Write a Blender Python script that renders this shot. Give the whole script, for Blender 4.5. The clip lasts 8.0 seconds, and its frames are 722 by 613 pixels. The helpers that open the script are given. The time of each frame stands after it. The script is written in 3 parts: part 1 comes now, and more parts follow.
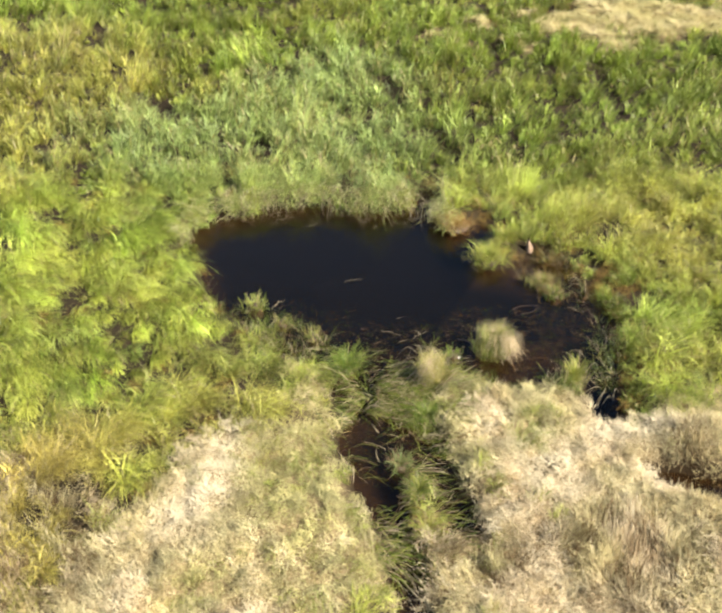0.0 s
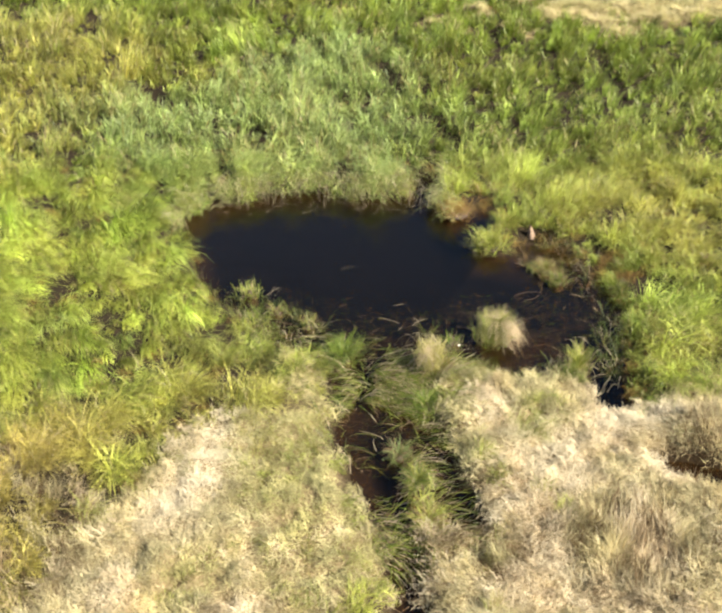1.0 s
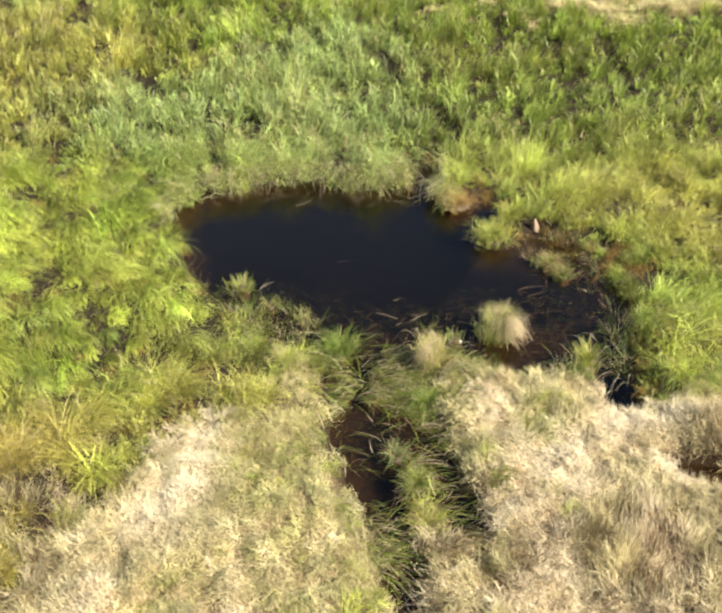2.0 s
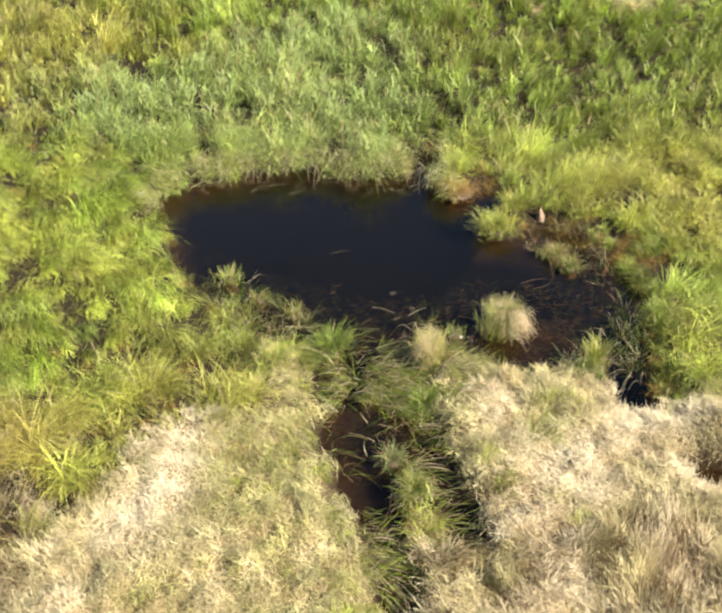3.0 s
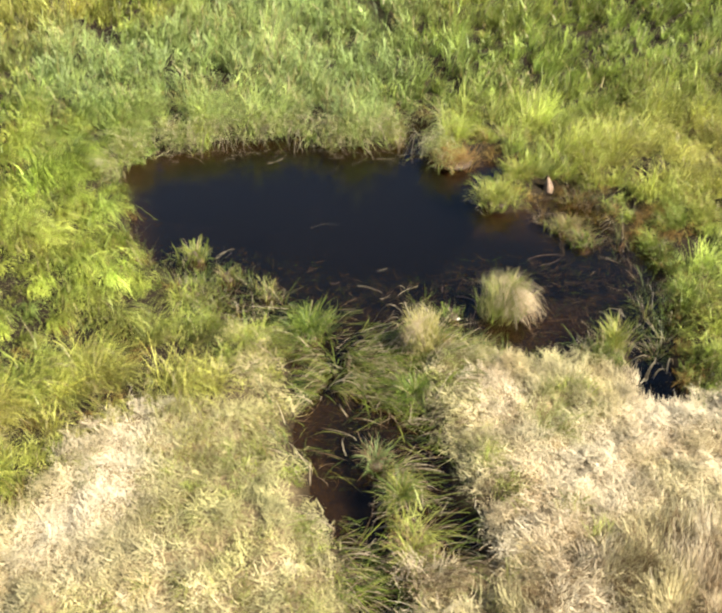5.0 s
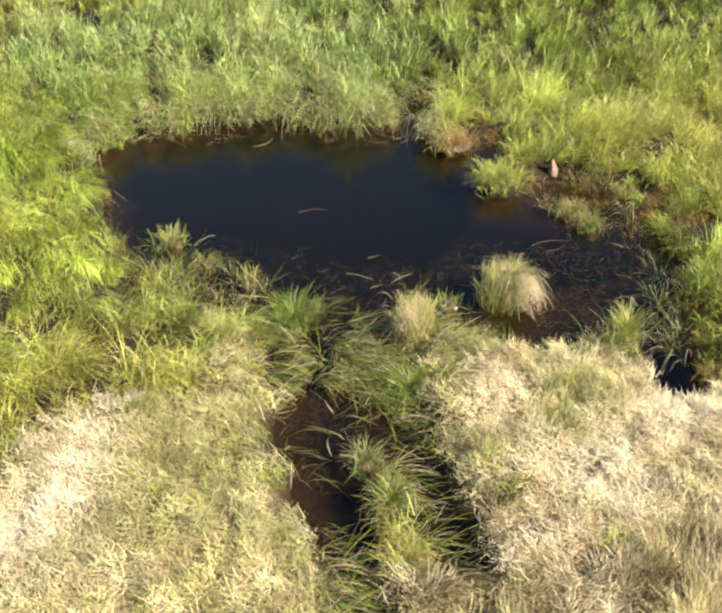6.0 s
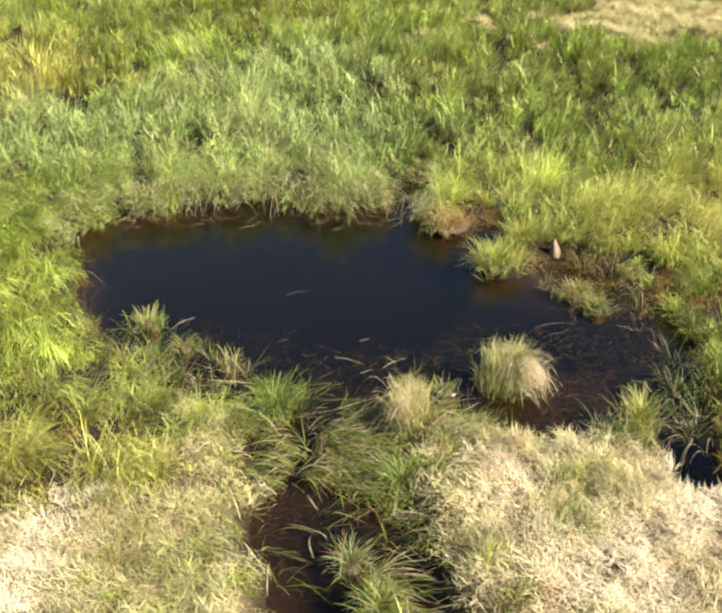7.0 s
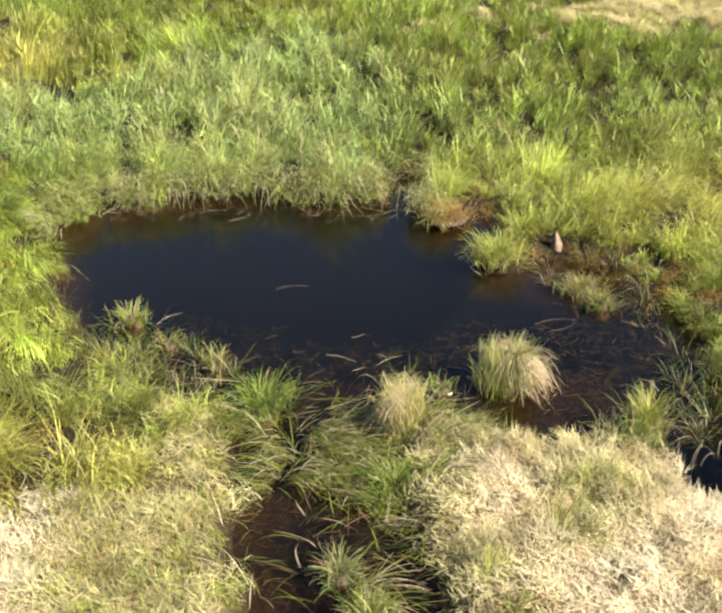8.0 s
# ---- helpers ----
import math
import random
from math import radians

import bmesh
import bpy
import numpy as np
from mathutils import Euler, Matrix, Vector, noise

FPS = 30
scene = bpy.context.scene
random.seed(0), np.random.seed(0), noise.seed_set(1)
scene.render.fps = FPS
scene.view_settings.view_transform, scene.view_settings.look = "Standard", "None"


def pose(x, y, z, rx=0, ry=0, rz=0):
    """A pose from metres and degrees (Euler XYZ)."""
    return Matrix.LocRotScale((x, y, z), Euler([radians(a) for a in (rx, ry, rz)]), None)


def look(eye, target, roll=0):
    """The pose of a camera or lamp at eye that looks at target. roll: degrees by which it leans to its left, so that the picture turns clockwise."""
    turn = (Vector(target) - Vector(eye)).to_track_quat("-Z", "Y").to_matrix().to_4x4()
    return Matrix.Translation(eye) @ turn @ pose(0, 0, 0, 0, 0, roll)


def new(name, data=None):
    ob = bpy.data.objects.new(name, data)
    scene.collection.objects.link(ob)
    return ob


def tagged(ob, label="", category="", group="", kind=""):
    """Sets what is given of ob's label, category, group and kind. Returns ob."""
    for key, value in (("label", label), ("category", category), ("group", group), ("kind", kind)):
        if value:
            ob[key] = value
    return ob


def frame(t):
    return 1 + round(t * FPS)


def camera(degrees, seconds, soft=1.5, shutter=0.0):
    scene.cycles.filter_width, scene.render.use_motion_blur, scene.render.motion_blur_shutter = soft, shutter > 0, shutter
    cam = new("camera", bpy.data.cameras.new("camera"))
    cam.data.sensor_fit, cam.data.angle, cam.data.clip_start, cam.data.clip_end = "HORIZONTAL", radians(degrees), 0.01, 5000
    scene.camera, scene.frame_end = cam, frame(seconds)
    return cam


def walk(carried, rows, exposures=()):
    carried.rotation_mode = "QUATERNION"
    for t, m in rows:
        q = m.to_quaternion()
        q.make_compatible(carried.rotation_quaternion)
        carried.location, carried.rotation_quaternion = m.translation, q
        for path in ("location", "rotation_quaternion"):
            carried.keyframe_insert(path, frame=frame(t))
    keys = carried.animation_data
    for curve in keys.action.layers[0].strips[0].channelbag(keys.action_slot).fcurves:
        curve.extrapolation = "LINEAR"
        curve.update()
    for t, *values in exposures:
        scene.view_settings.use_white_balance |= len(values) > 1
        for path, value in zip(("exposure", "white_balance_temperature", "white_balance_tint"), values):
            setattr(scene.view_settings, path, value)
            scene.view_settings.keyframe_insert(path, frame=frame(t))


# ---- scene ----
cam = camera(41.0, 8.0, soft=2.8)
PATH = [
    (0, (0.331, -0.117, 10.892), (0.282, 1.477, 9.685), -0.8),
    (0.5, (0.35, -0.019, 10.645), (0.301, 1.575, 9.438), -0.9),
    (1, (0.386, 0.139, 10.408), (0.335, 1.733, 9.201), -1.0),
    (1.5, (0.411, 0.372, 10.176), (0.359, 1.966, 8.969), -1.0),
    (3, (0.505, 1.39, 9.229), (0.451, 2.983, 8.021), -0.9),
    (3.5, (0.551, 1.734, 8.917), (0.495, 3.326, 7.708), -0.9),
    (4, (0.608, 2.11, 8.553), (0.553, 3.702, 7.344), -0.9),
    (4.5, (0.665, 2.422, 8.201), (0.608, 4.015, 6.992), -0.9),
    (5.8, (0.805, 3.266, 7.128), (0.746, 4.87, 5.934), -1.0),
    (6, (0.826, 3.406, 6.987), (0.767, 5.012, 5.797), -1.0),
    (6.2, (0.847, 3.544, 6.85), (0.787, 5.166, 5.68), -1.0),
    (6.5, (0.88, 3.741, 6.647), (0.818, 5.399, 5.532), -1.0),
    (6.8, (0.915, 3.922, 6.445), (0.852, 5.622, 5.392), -1.0),
    (7, (0.94, 4.03, 6.309), (0.877, 5.752, 5.294), -1.0),
    (7.5, (0.978, 4.308, 6.013), (0.915, 6.031, 4.999), -1.0),
    (8, (0.997, 4.467, 5.982), (0.936, 6.189, 4.967), -0.9),
]
EXPOSURE = 1.86
walk(cam, [(t, look(eye, target, roll)) for t, eye, target, roll in PATH], exposures=[(0.0, EXPOSURE), (8.0, EXPOSURE)])

# ---- light: clear summer sky, sun high on the right, a little behind the camera ----
SUN = Vector((0.66, -0.40, 0.68)).normalized()
world = bpy.data.worlds.new("sky")
scene.world = world
world.use_nodes = True
sky = world.node_tree.nodes.new("ShaderNodeTexSky")
sky.sky_type, sky.sun_disc = "NISHITA", False
sky.sun_elevation = math.asin(SUN.z)
sky.sun_rotation = math.atan2(SUN.x, SUN.y)
background = world.node_tree.nodes["Background"]
background.inputs["Strength"].default_value = 0.048
world.node_tree.links.new(sky.outputs["Color"], background.inputs["Color"])
sun = new("sun", bpy.data.lights.new("sun", "SUN"))
sun.data.energy, sun.data.angle, sun.data.color = 5.0, radians(0.55), (1.0, 0.94, 0.82)
sun.matrix_world = look(SUN * 60, (0, 0, 0))


# ---- materials ----
def material(name):
    m = bpy.data.materials.new(name)
    m.use_nodes = True
    n = m.node_tree.nodes
    return m, n, m.node_tree.links, n["Principled BSDF"]


def ramp(nodes, links, source, stops):
    r = nodes.new("ShaderNodeValToRGB")
    while len(r.color_ramp.elements) < len(stops):
        r.color_ramp.elements.new(0.5)
    for e, (at, c) in zip(r.color_ramp.elements, stops):
        e.position, e.color = at, (*c, 1)
    links.new(source, r.inputs["Fac"])
    return r.outputs["Color"]


def noise_node(nodes, links, scale, detail=4.0, rough=0.6):
    geo = nodes.new("ShaderNodeNewGeometry")
    t = nodes.new("ShaderNodeTexNoise")
    t.inputs["Scale"].default_value, t.inputs["Detail"].default_value, t.inputs["Roughness"].default_value = scale, detail, rough
    links.new(geo.outputs["Position"], t.inputs["Vector"])
    return t.outputs["Fac"]


def mixed(nodes, links, fac, a, b, blend="MIX"):
    m = nodes.new("ShaderNodeMix")
    m.data_type, m.blend_type = "RGBA", blend
    for socket, v in ((m.inputs["Factor"], fac), (m.inputs["A"], a), (m.inputs["B"], b)):
        if isinstance(v, (int, float)):
            socket.default_value = v
        elif isinstance(v, tuple):
            socket.default_value = (*v, 1)
        else:
            links.new(v, socket)
    return m.outputs["Result"]


def leaf_material(name, through_leaf=0.35, gloss=0.25, rough=0.5):
    """Thin leaves: colour from each blade's own tone, with grain, and light passing through them."""
    m, n, l, p = material(name)
    tone = n.new("ShaderNodeAttribute")
    tone.attribute_name = "tone"
    grain = ramp(n, l, noise_node(n, l, 38.0, 3.0), [(0.3, (0.78, 0.78, 0.78)), (0.7, (1.0, 1.0, 1.0))])
    colour = mixed(n, l, 1.0, tone.outputs["Color"], grain, "MULTIPLY")
    l.new(colour, p.inputs["Base Color"])
    p.inputs["Roughness"].default_value = rough
    p.inputs["Specular IOR Level"].default_value = gloss
    t = n.new("ShaderNodeBsdfTranslucent")
    l.new(colour, t.inputs["Color"])
    mix = n.new("ShaderNodeMixShader")
    mix.inputs[0].default_value = through_leaf
    l.new(p.outputs[0], mix.inputs[1])
    l.new(t.outputs[0], mix.inputs[2])
    l.new(mix.outputs[0], n["Material Output"].inputs["Surface"])
    return m


GREEN_LEAF = leaf_material("green_leaf", 0.38, 0.3, 0.45)
DRY_LEAF = leaf_material("dry_leaf", 0.25, 0.15, 0.7)


def ground_material():
    """Peaty soil with rotting thatch; brown mud under water, painted toward black with depth for the light lost there;
    far off the tone of the meadow.
    """
    m, n, l, p = material("marsh_soil")
    wet = n.new("ShaderNodeAttribute")
    wet.attribute_name = "wet"
    far = n.new("ShaderNodeAttribute")
    far.attribute_name = "far"
    fine = noise_node(n, l, 22.0, 6.0, 0.7)
    wide = noise_node(n, l, 0.5, 5.0, 0.6)
    soil = ramp(n, l, fine, [(0.3, (0.010, 0.008, 0.005)), (0.55, (0.022, 0.016, 0.009)), (0.75, (0.05, 0.036, 0.018))])
    mud = ramp(n, l, fine, [(0.35, (0.006, 0.004, 0.002)), (0.7, (0.036, 0.021, 0.009))])
    meadow = ramp(n, l, wide, [(0.3, (0.04, 0.065, 0.012)), (0.5, (0.08, 0.10, 0.018)), (0.7, (0.14, 0.13, 0.04))])
    meadow = mixed(n, l, 0.6, meadow, ramp(n, l, fine, [(0.3, (0.45, 0.45, 0.45)), (0.7, (1, 1, 1))]), "MULTIPLY")
    thatch = n.new("ShaderNodeAttribute")
    thatch.attribute_name = "thatch"
    soil = mixed(n, l, thatch.outputs["Fac"], soil, ramp(n, l, fine, [(0.3, (0.05, 0.036, 0.018)), (0.5, (0.15, 0.11, 0.055)), (0.7, (0.30, 0.235, 0.125))]))
    colour = mixed(n, l, wet.outputs["Fac"], soil, mud)
    depth_dim = n.new("ShaderNodeAttribute")
    depth_dim.attribute_name = "depth_dim"
    # light swallowed by the water is painted in: bed goes near black with depth
    colour = mixed(n, l, depth_dim.outputs["Fac"], colour, (0.0015, 0.0012, 0.001))
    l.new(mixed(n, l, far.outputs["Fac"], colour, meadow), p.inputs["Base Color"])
    p.inputs["Roughness"].default_value = 0.95
    p.inputs["Specular IOR Level"].default_value = 0.1
    b = n.new("ShaderNodeBump")
    b.inputs["Strength"].default_value, b.inputs["Distance"].default_value = 0.6, 0.03
    l.new(fine, b.inputs["Height"])
    l.new(b.outputs[0], p.inputs["Normal"])
    return m


def water_material():
    """Clear, tea-brown bog water with faint ripples."""
    m, n, l, p = material("bog_water")
    p.inputs["Base Color"].default_value = (0.22, 0.14, 0.08, 1)
    p.inputs["Transmission Weight"].default_value = 1.0
    p.inputs["IOR"].default_value = 1.333
    p.inputs["Roughness"].default_value = 0.03
    b = n.new("ShaderNodeBump")
    b.inputs["Strength"].default_value, b.inputs["Distance"].default_value = 0.35, 0.012
    l.new(noise_node(n, l, 5.0, 3.0, 0.5), b.inputs["Height"])
    l.new(b.outputs[0], p.inputs["Normal"])
    return m


def stem_material(name, dark, light):
    m, n, l, p = material(name)
    l.new(ramp(n, l, noise_node(n, l, 30.0, 4.0), [(0.3, dark), (0.65, light)]), p.inputs["Base Color"])
    p.inputs["Roughness"].default_value = 0.75
    return m


SOIL = ground_material()
WATER = water_material()
PALE_STEM = stem_material("pale_dead_stem", (0.20, 0.15, 0.08), (0.40, 0.34, 0.22))
BROWN_STEM = stem_material("brown_dead_stem", (0.06, 0.036, 0.02), (0.17, 0.11, 0.065))
ROOT_BASE = stem_material("matted_root_base", (0.02, 0.013, 0.008), (0.08, 0.05, 0.025))
STUMP_WOOD = stem_material("weathered_stump_wood", (0.09, 0.058, 0.036), (0.25, 0.165, 0.105))
PALE_SPECK = stem_material("bleached_speck", (0.62, 0.58, 0.48), (0.82, 0.78, 0.66))

# ---- the plan: smooth fields over x, y ----
rng = np.random.default_rng(7)
LATTICE = rng.random((256, 256))


def value_noise(x, y, size, shift=0.0):
    """Smooth noise from 0 to 1 with cells of the given size in metres."""
    u, v = x / size + 31.7 + shift, y / size + 57.3 + shift * 1.7
    i, j = np.floor(u).astype(int), np.floor(v).astype(int)
    f, g = u - i, v - j
    f, g = f * f * (3 - 2 * f), g * g * (3 - 2 * g)
    at = lambda a, b: LATTICE[a % 256, b % 256]
    return (at(i, j) * (1 - f) + at(i + 1, j) * f) * (1 - g) + (at(i, j + 1) * (1 - f) + at(i + 1, j + 1) * f) * g


def fbm(x, y, size, shift=0.0):
    return (value_noise(x, y, size, shift) * 0.55 + value_noise(x, y, size / 2.1, shift + 9) * 0.29 + value_noise(x, y, size / 4.3, shift + 21) * 0.16)


def ellipse(x, y, cx, cy, a, b, turn=0.0):
    """About the signed distance to an ellipse's edge, negative inside."""
    c, s = math.cos(radians(turn)), math.sin(radians(turn))
    u, v = (x - cx) * c + (y - cy) * s, -(x - cx) * s + (y - cy) * c
    return (np.sqrt((u / a) ** 2 + (v / b) ** 2) - 1) * min(a, b)


def lane(x, y, x0, y0, x1, y1, r):
    """Signed distance to a lane with round ends."""
    dx, dy = x1 - x0, y1 - y0
    h = np.clip(((x - x0) * dx + (y - y0) * dy) / (dx * dx + dy * dy), 0, 1)
    return np.hypot(x - x0 - h * dx, y - y0 - h * dy) - r


def pond_edge(x, y):
    """Signed distance to the waterline: the pond, its arms, the outflow and the two ditches."""
    d = ellipse(x, y, -1.05, 16.1, 2.65, 1.65, -8)
    d = np.minimum(d, ellipse(x, y, 0.25, 15.2, 2.05, 2.45, 0))
    d = np.minimum(d, ellipse(x, y, 2.45, 13.75, 1.55, 1.74, 6))
    d = np.minimum(d, ellipse(x, y, -1.55, 14.75, 1.75, 1.25, -30))
    d = np.minimum(d, ellipse(x, y, 1.25, 17.9, 0.40, 0.65, 0))
    d = np.minimum(d, ellipse(x, y, 2.35, 16.80, 0.55, 0.42, 0))
    d = np.minimum(d, ellipse(x, y, 1.95, 16.3, 0.75, 0.6, 0))
    d = np.minimum(d, ellipse(x, y, 3.60, 13.9, 0.80, 1.25, 12))
    d = np.minimum(d, ellipse(x, y, 3.25, 15.2, 0.60, 0.60, 0))
    d = np.minimum(d, ellipse(x, y, 4.14, 13.4, 0.36, 1.15, 0))
    d = np.minimum(d, ellipse(x, y, -0.65, 13.05, 1.05, 0.62, -8))
    d = np.minimum(d, ellipse(x, y, -1.15, 13.55, 1.0, 0.45, -38))
    d = np.minimum(d, lane(x, y, 3.55, 13.5, 3.86, 12.7, 0.24))
    d = np.minimum(d, lane(x, y, 3.92, 12.7, 3.93, 11.40, 0.16))
    d = np.minimum(d, ellipse(x, y, 0.27, 10.75, 0.66, 0.75, 0))
    d = np.minimum(d, ellipse(x, y, 0.30, 11.9, 0.82, 1.2, 0))
    d = np.minimum(d, lane(x, y, 0.22, 10.6, 0.32, 9.8, 0.40))
    d = np.minimum(d, lane(x, y, 0.32, 9.8, 0.45, 9.1, 0.32))
    d = np.minimum(d, lane(x, y, 0.45, 9.1, 0.64, 8.3, 0.25))
    d = np.minimum(d, lane(x, y, 0.64, 8.3, 0.75, 7.0, 0.22))
    d = np.minimum(d, lane(x, y, 0.80, 10.9, 1.10, 10.1, 0.30))
    d = np.minimum(d, lane(x, y, 1.10, 10.1, 1.42, 9.1, 0.28))
    d = np.minimum(d, ellipse(x, y, 5.15, 9.80, 0.60, 0.28, -18))
    return d + (fbm(x, y, 0.7) - 0.5) * 0.28 + (fbm(x, y, 1.5, 26) - 0.5) * 0.25


def soft_step(d, width):
    """1 inside, 0 outside, over the given width."""
    t = np.clip(0.5 - d / width, 0, 1)
    return t * t * (3 - 2 * t)


def ragged(x, y, amount=0.9):
    return (fbm(x, y, 1.3, 5.0) - 0.5) * amount + (fbm(x, y, 0.35, 8.0) - 0.5) * amount * 0.6


def straw_share(x, y):
    """How much of the ground is under lodged, bleached grass."""
    d = ellipse(x, y, -2.35, 9.1, 2.0, 0.95, 48)
    d = np.minimum(d, ellipse(x, y, -1.3, 8.2, 1.45, 1.9, 0))
    d = np.minimum(d, ellipse(x, y, -2.4, 6.0, 2.6, 2.2, 0))
    d = np.minimum(d, ellipse(x, y, 2.55, 10.7, 1.45, 1.55, -15))
    d = np.minimum(d, ellipse(x, y, 1.95, 11.45, 0.75, 0.75, 0))
    d = np.minimum(d, ellipse(x, y, 3.0, 8.2, 1.7, 2.6, 0))
    d = np.minimum(d, ellipse(x, y, 5.6, 9.6, 2.3, 2.1, 10))
    d = np.minimum(d, ellipse(x, y, 8.0, 28.3, 3.6, 1.6, 4))
    d = np.minimum(d, ellipse(x, y, 7.2, 26.3, 2.2, 0.45, -5))
    d = np.minimum(d, ellipse(x, y, 4.0, 6.0, 4.5, 2.4, 0))
    patch = ellipse(x, y, -0.95, 11.6, 0.45, 0.95, 10)
    s = soft_step(d + ragged(x, y, 1.1) + np.where(y > 20, ragged(x * 0.6, y, 2.4) + 0.2, 0), 0.7)
    return np.maximum(s, 0.45 * soft_step(patch + ragged(x, y), 0.6))


def green_in_straw(x, y):
    """Patches of living grass that come up through the straw."""
    d = ellipse(x, y, -0.80, 9.2, 1.0, 2.0, 12)
    d = np.minimum(d, ellipse(x, y, -0.7, 7.9, 0.7, 0.7, 0))
    d = np.minimum(d, ellipse(x, y, 1.50, 10.3, 0.26, 1.2, 10))
    d = np.minimum(d, ellipse(x, y, -2.0, 7.7, 0.6, 0.5, 0))
    d = np.minimum(d, ellipse(x, y, 2.6, 10.6, 0.25, 0.5, -30))
    d = np.minimum(d, ellipse(x, y, 3.3, 11.9, 0.45, 0.35, 0))
    d = np.minimum(d, ellipse(x, y, 2.3, 11.9, 0.7, 0.25, 0))
    return soft_step(d + ragged(x, y, 0.6), 0.6)


def brown_share(x, y):
    """Taller, brown, half-rotten dry grass."""
    d = ellipse(x, y, 3.7, 8.55, 1.7, 0.75, 8)
    d = np.minimum(d, ellipse(x, y, 1.45, 8.3, 0.50, 0.75, 0))
    d = np.minimum(d, ellipse(x, y, 5.2, 10.4, 0.6, 0.4, 0))
    d = np.minimum(d, ellipse(x, y, -4.7, 9.0, 1.1, 1.9, 0))
    return soft_step(d + ragged(x, y), 0.7) * np.where(x > 0, np.clip(fbm(x * 1.6, y, 0.5, 55) * 4 - 1.2, 0.15, 1), 1)


def blue_share(x, y):
    """The stand of blue-green reed grass on the far bank."""
    d = ellipse(x, y, -2.3, 20.3, 4.9, 2.6, -4)
    d = np.minimum(d, ellipse(x, y, -1.2, 23.4, 2.6, 2.6, 0))
    return soft_step(d + ragged(x, y, 1.6), 1.8)


def yellow_share(x, y):
    """Yellowing meadow."""
    d = ellipse(x, y, -9.3, 23.0, 3.6, 5.0, 10)
    d = np.minimum(d, ellipse(x, y, -2.2, 11.6, 1.5, 0.9, -20))
    d = np.minimum(d, ellipse(x, y, -0.95, 11.7, 0.7, 1.0, 0))
    d = np.minimum(d, ellipse(x, y, -4.6, 10.6, 0.8, 1.0, 0))
    d = np.minimum(d, ellipse(x, y, 6.0, 17.0, 2.0, 3.0, 0))
    d = np.minimum(d, ellipse(x, y, 5.9, 12.6, 1.4, 0.8, 10))
    return np.clip(soft_step(d + ragged(x, y, 1.6), 1.6) * 0.95 + np.clip((fbm(x, y, 2.2, 40) - 0.50) * 3, 0, 0.55), 0, 1)


def bare_gap(x, y):
    """Hollows and trodden lines where the grass stands open, 1 at the deepest."""
    d = lane(x, y, -5.75, 22.9, -5.05, 21.6, 0.24)
    d = np.minimum(d, lane(x, y, -10.6, 28.6, -10.4, 27.2, 0.22))
    d = np.minimum(d, lane(x, y, -7.4, 30.2, -6.5, 28.8, 0.27))
    d = np.minimum(d, lane(x, y, -8.2, 27.6, -7.9, 26.6, 0.18))
    d = np.minimum(d, lane(x, y, 6.05, 24.6, 6.05, 21.6, 0.20))
    d = np.minimum(d, lane(x, y, 1.35, 20.9, 1.75, 20.0, 0.30))
    d = np.minimum(d, lane(x, y, 0.25, 23.9, 0.75, 22.4, 0.18))
    d = np.minimum(d, lane(x, y, 3.45, 26.4, 3.5, 25.2, 0.18))
    d = np.minimum(d, lane(x, y, 9.0, 20.6, 8.6, 18.4, 0.38))
    d = np.minimum(d, ellipse(x, y, -4.75, 8.75, 0.16, 0.22))
    d = np.minimum(d, ellipse(x, y, 1.60, 8.45, 0.15, 0.22))
    d = np.minimum(d, ellipse(x, y, 5.6, 29.0, 0.9, 0.25, 5))
    d = np.minimum(d, lane(x, y, 4.3, 10.35, 4.6, 9.95, 0.21))
    d = np.minimum(d, ellipse(x, y, 3.15, 16.05, 0.28, 0.22))
    speckled = brown_share(x, y) * (x > 0) * np.clip(fbm(x, y, 0.35, 77) * 6 - 3.7, 0, 0.7)
    d = np.minimum(d, ellipse(x, y, -2.65, 12.0, 0.16, 0.30, 10))
    d = np.minimum(d, ellipse(x, y, -3.35, 12.2, 0.13, 0.26, -10))
    d = np.minimum(d, ellipse(x, y, -1.55, 11.85, 0.16, 0.24, 0))
    d = np.minimum(d, ellipse(x, y, -4.35, 11.3, 0.14, 0.30, 15))
    holes = (straw_share(x, y) < 0.3) * (y < 19) * np.clip(fbm(x, y, 0.36, 78) * 7 - 5.0, 0, 0.7)
    return np.maximum(np.maximum(soft_step(d - 0.05 * (y > 19) + (fbm(x, y, 0.5, 3) - 0.5) * 0.3, 0.35), speckled), holes)


def sparse_shore(x, y):
    """1 where the bank is half drowned and grass stands in single shoots with dark water between."""
    d = lane(x, y, -2.6, 14.0, -1.3, 13.15, 0.30)
    d = np.minimum(d, lane(x, y, -1.3, 13.15, -0.4, 12.75, 0.28))
    d = np.minimum(d, ellipse(x, y, 3.55, 15.2, 0.55, 0.85, 0))
    d = np.minimum(d, lane(x, y, 4.10, 14.6, 4.08, 12.0, 0.36))
    return soft_step(d + ragged(x, y, 0.5), 0.4)


def narrow_water(x, y):
    """1 along the ditch and the outflow, whose banks stay clipped by the current."""
    d = lane(x, y, 3.75, 13.2, 3.95, 11.0, 0.35)
    d = np.minimum(d, lane(x, y, 0.25, 12.2, 0.5, 8.6, 0.95))
    d = np.minimum(d, lane(x, y, 0.9, 10.9, 1.42, 9.1, 0.5))
    return soft_step(d, 0.3)


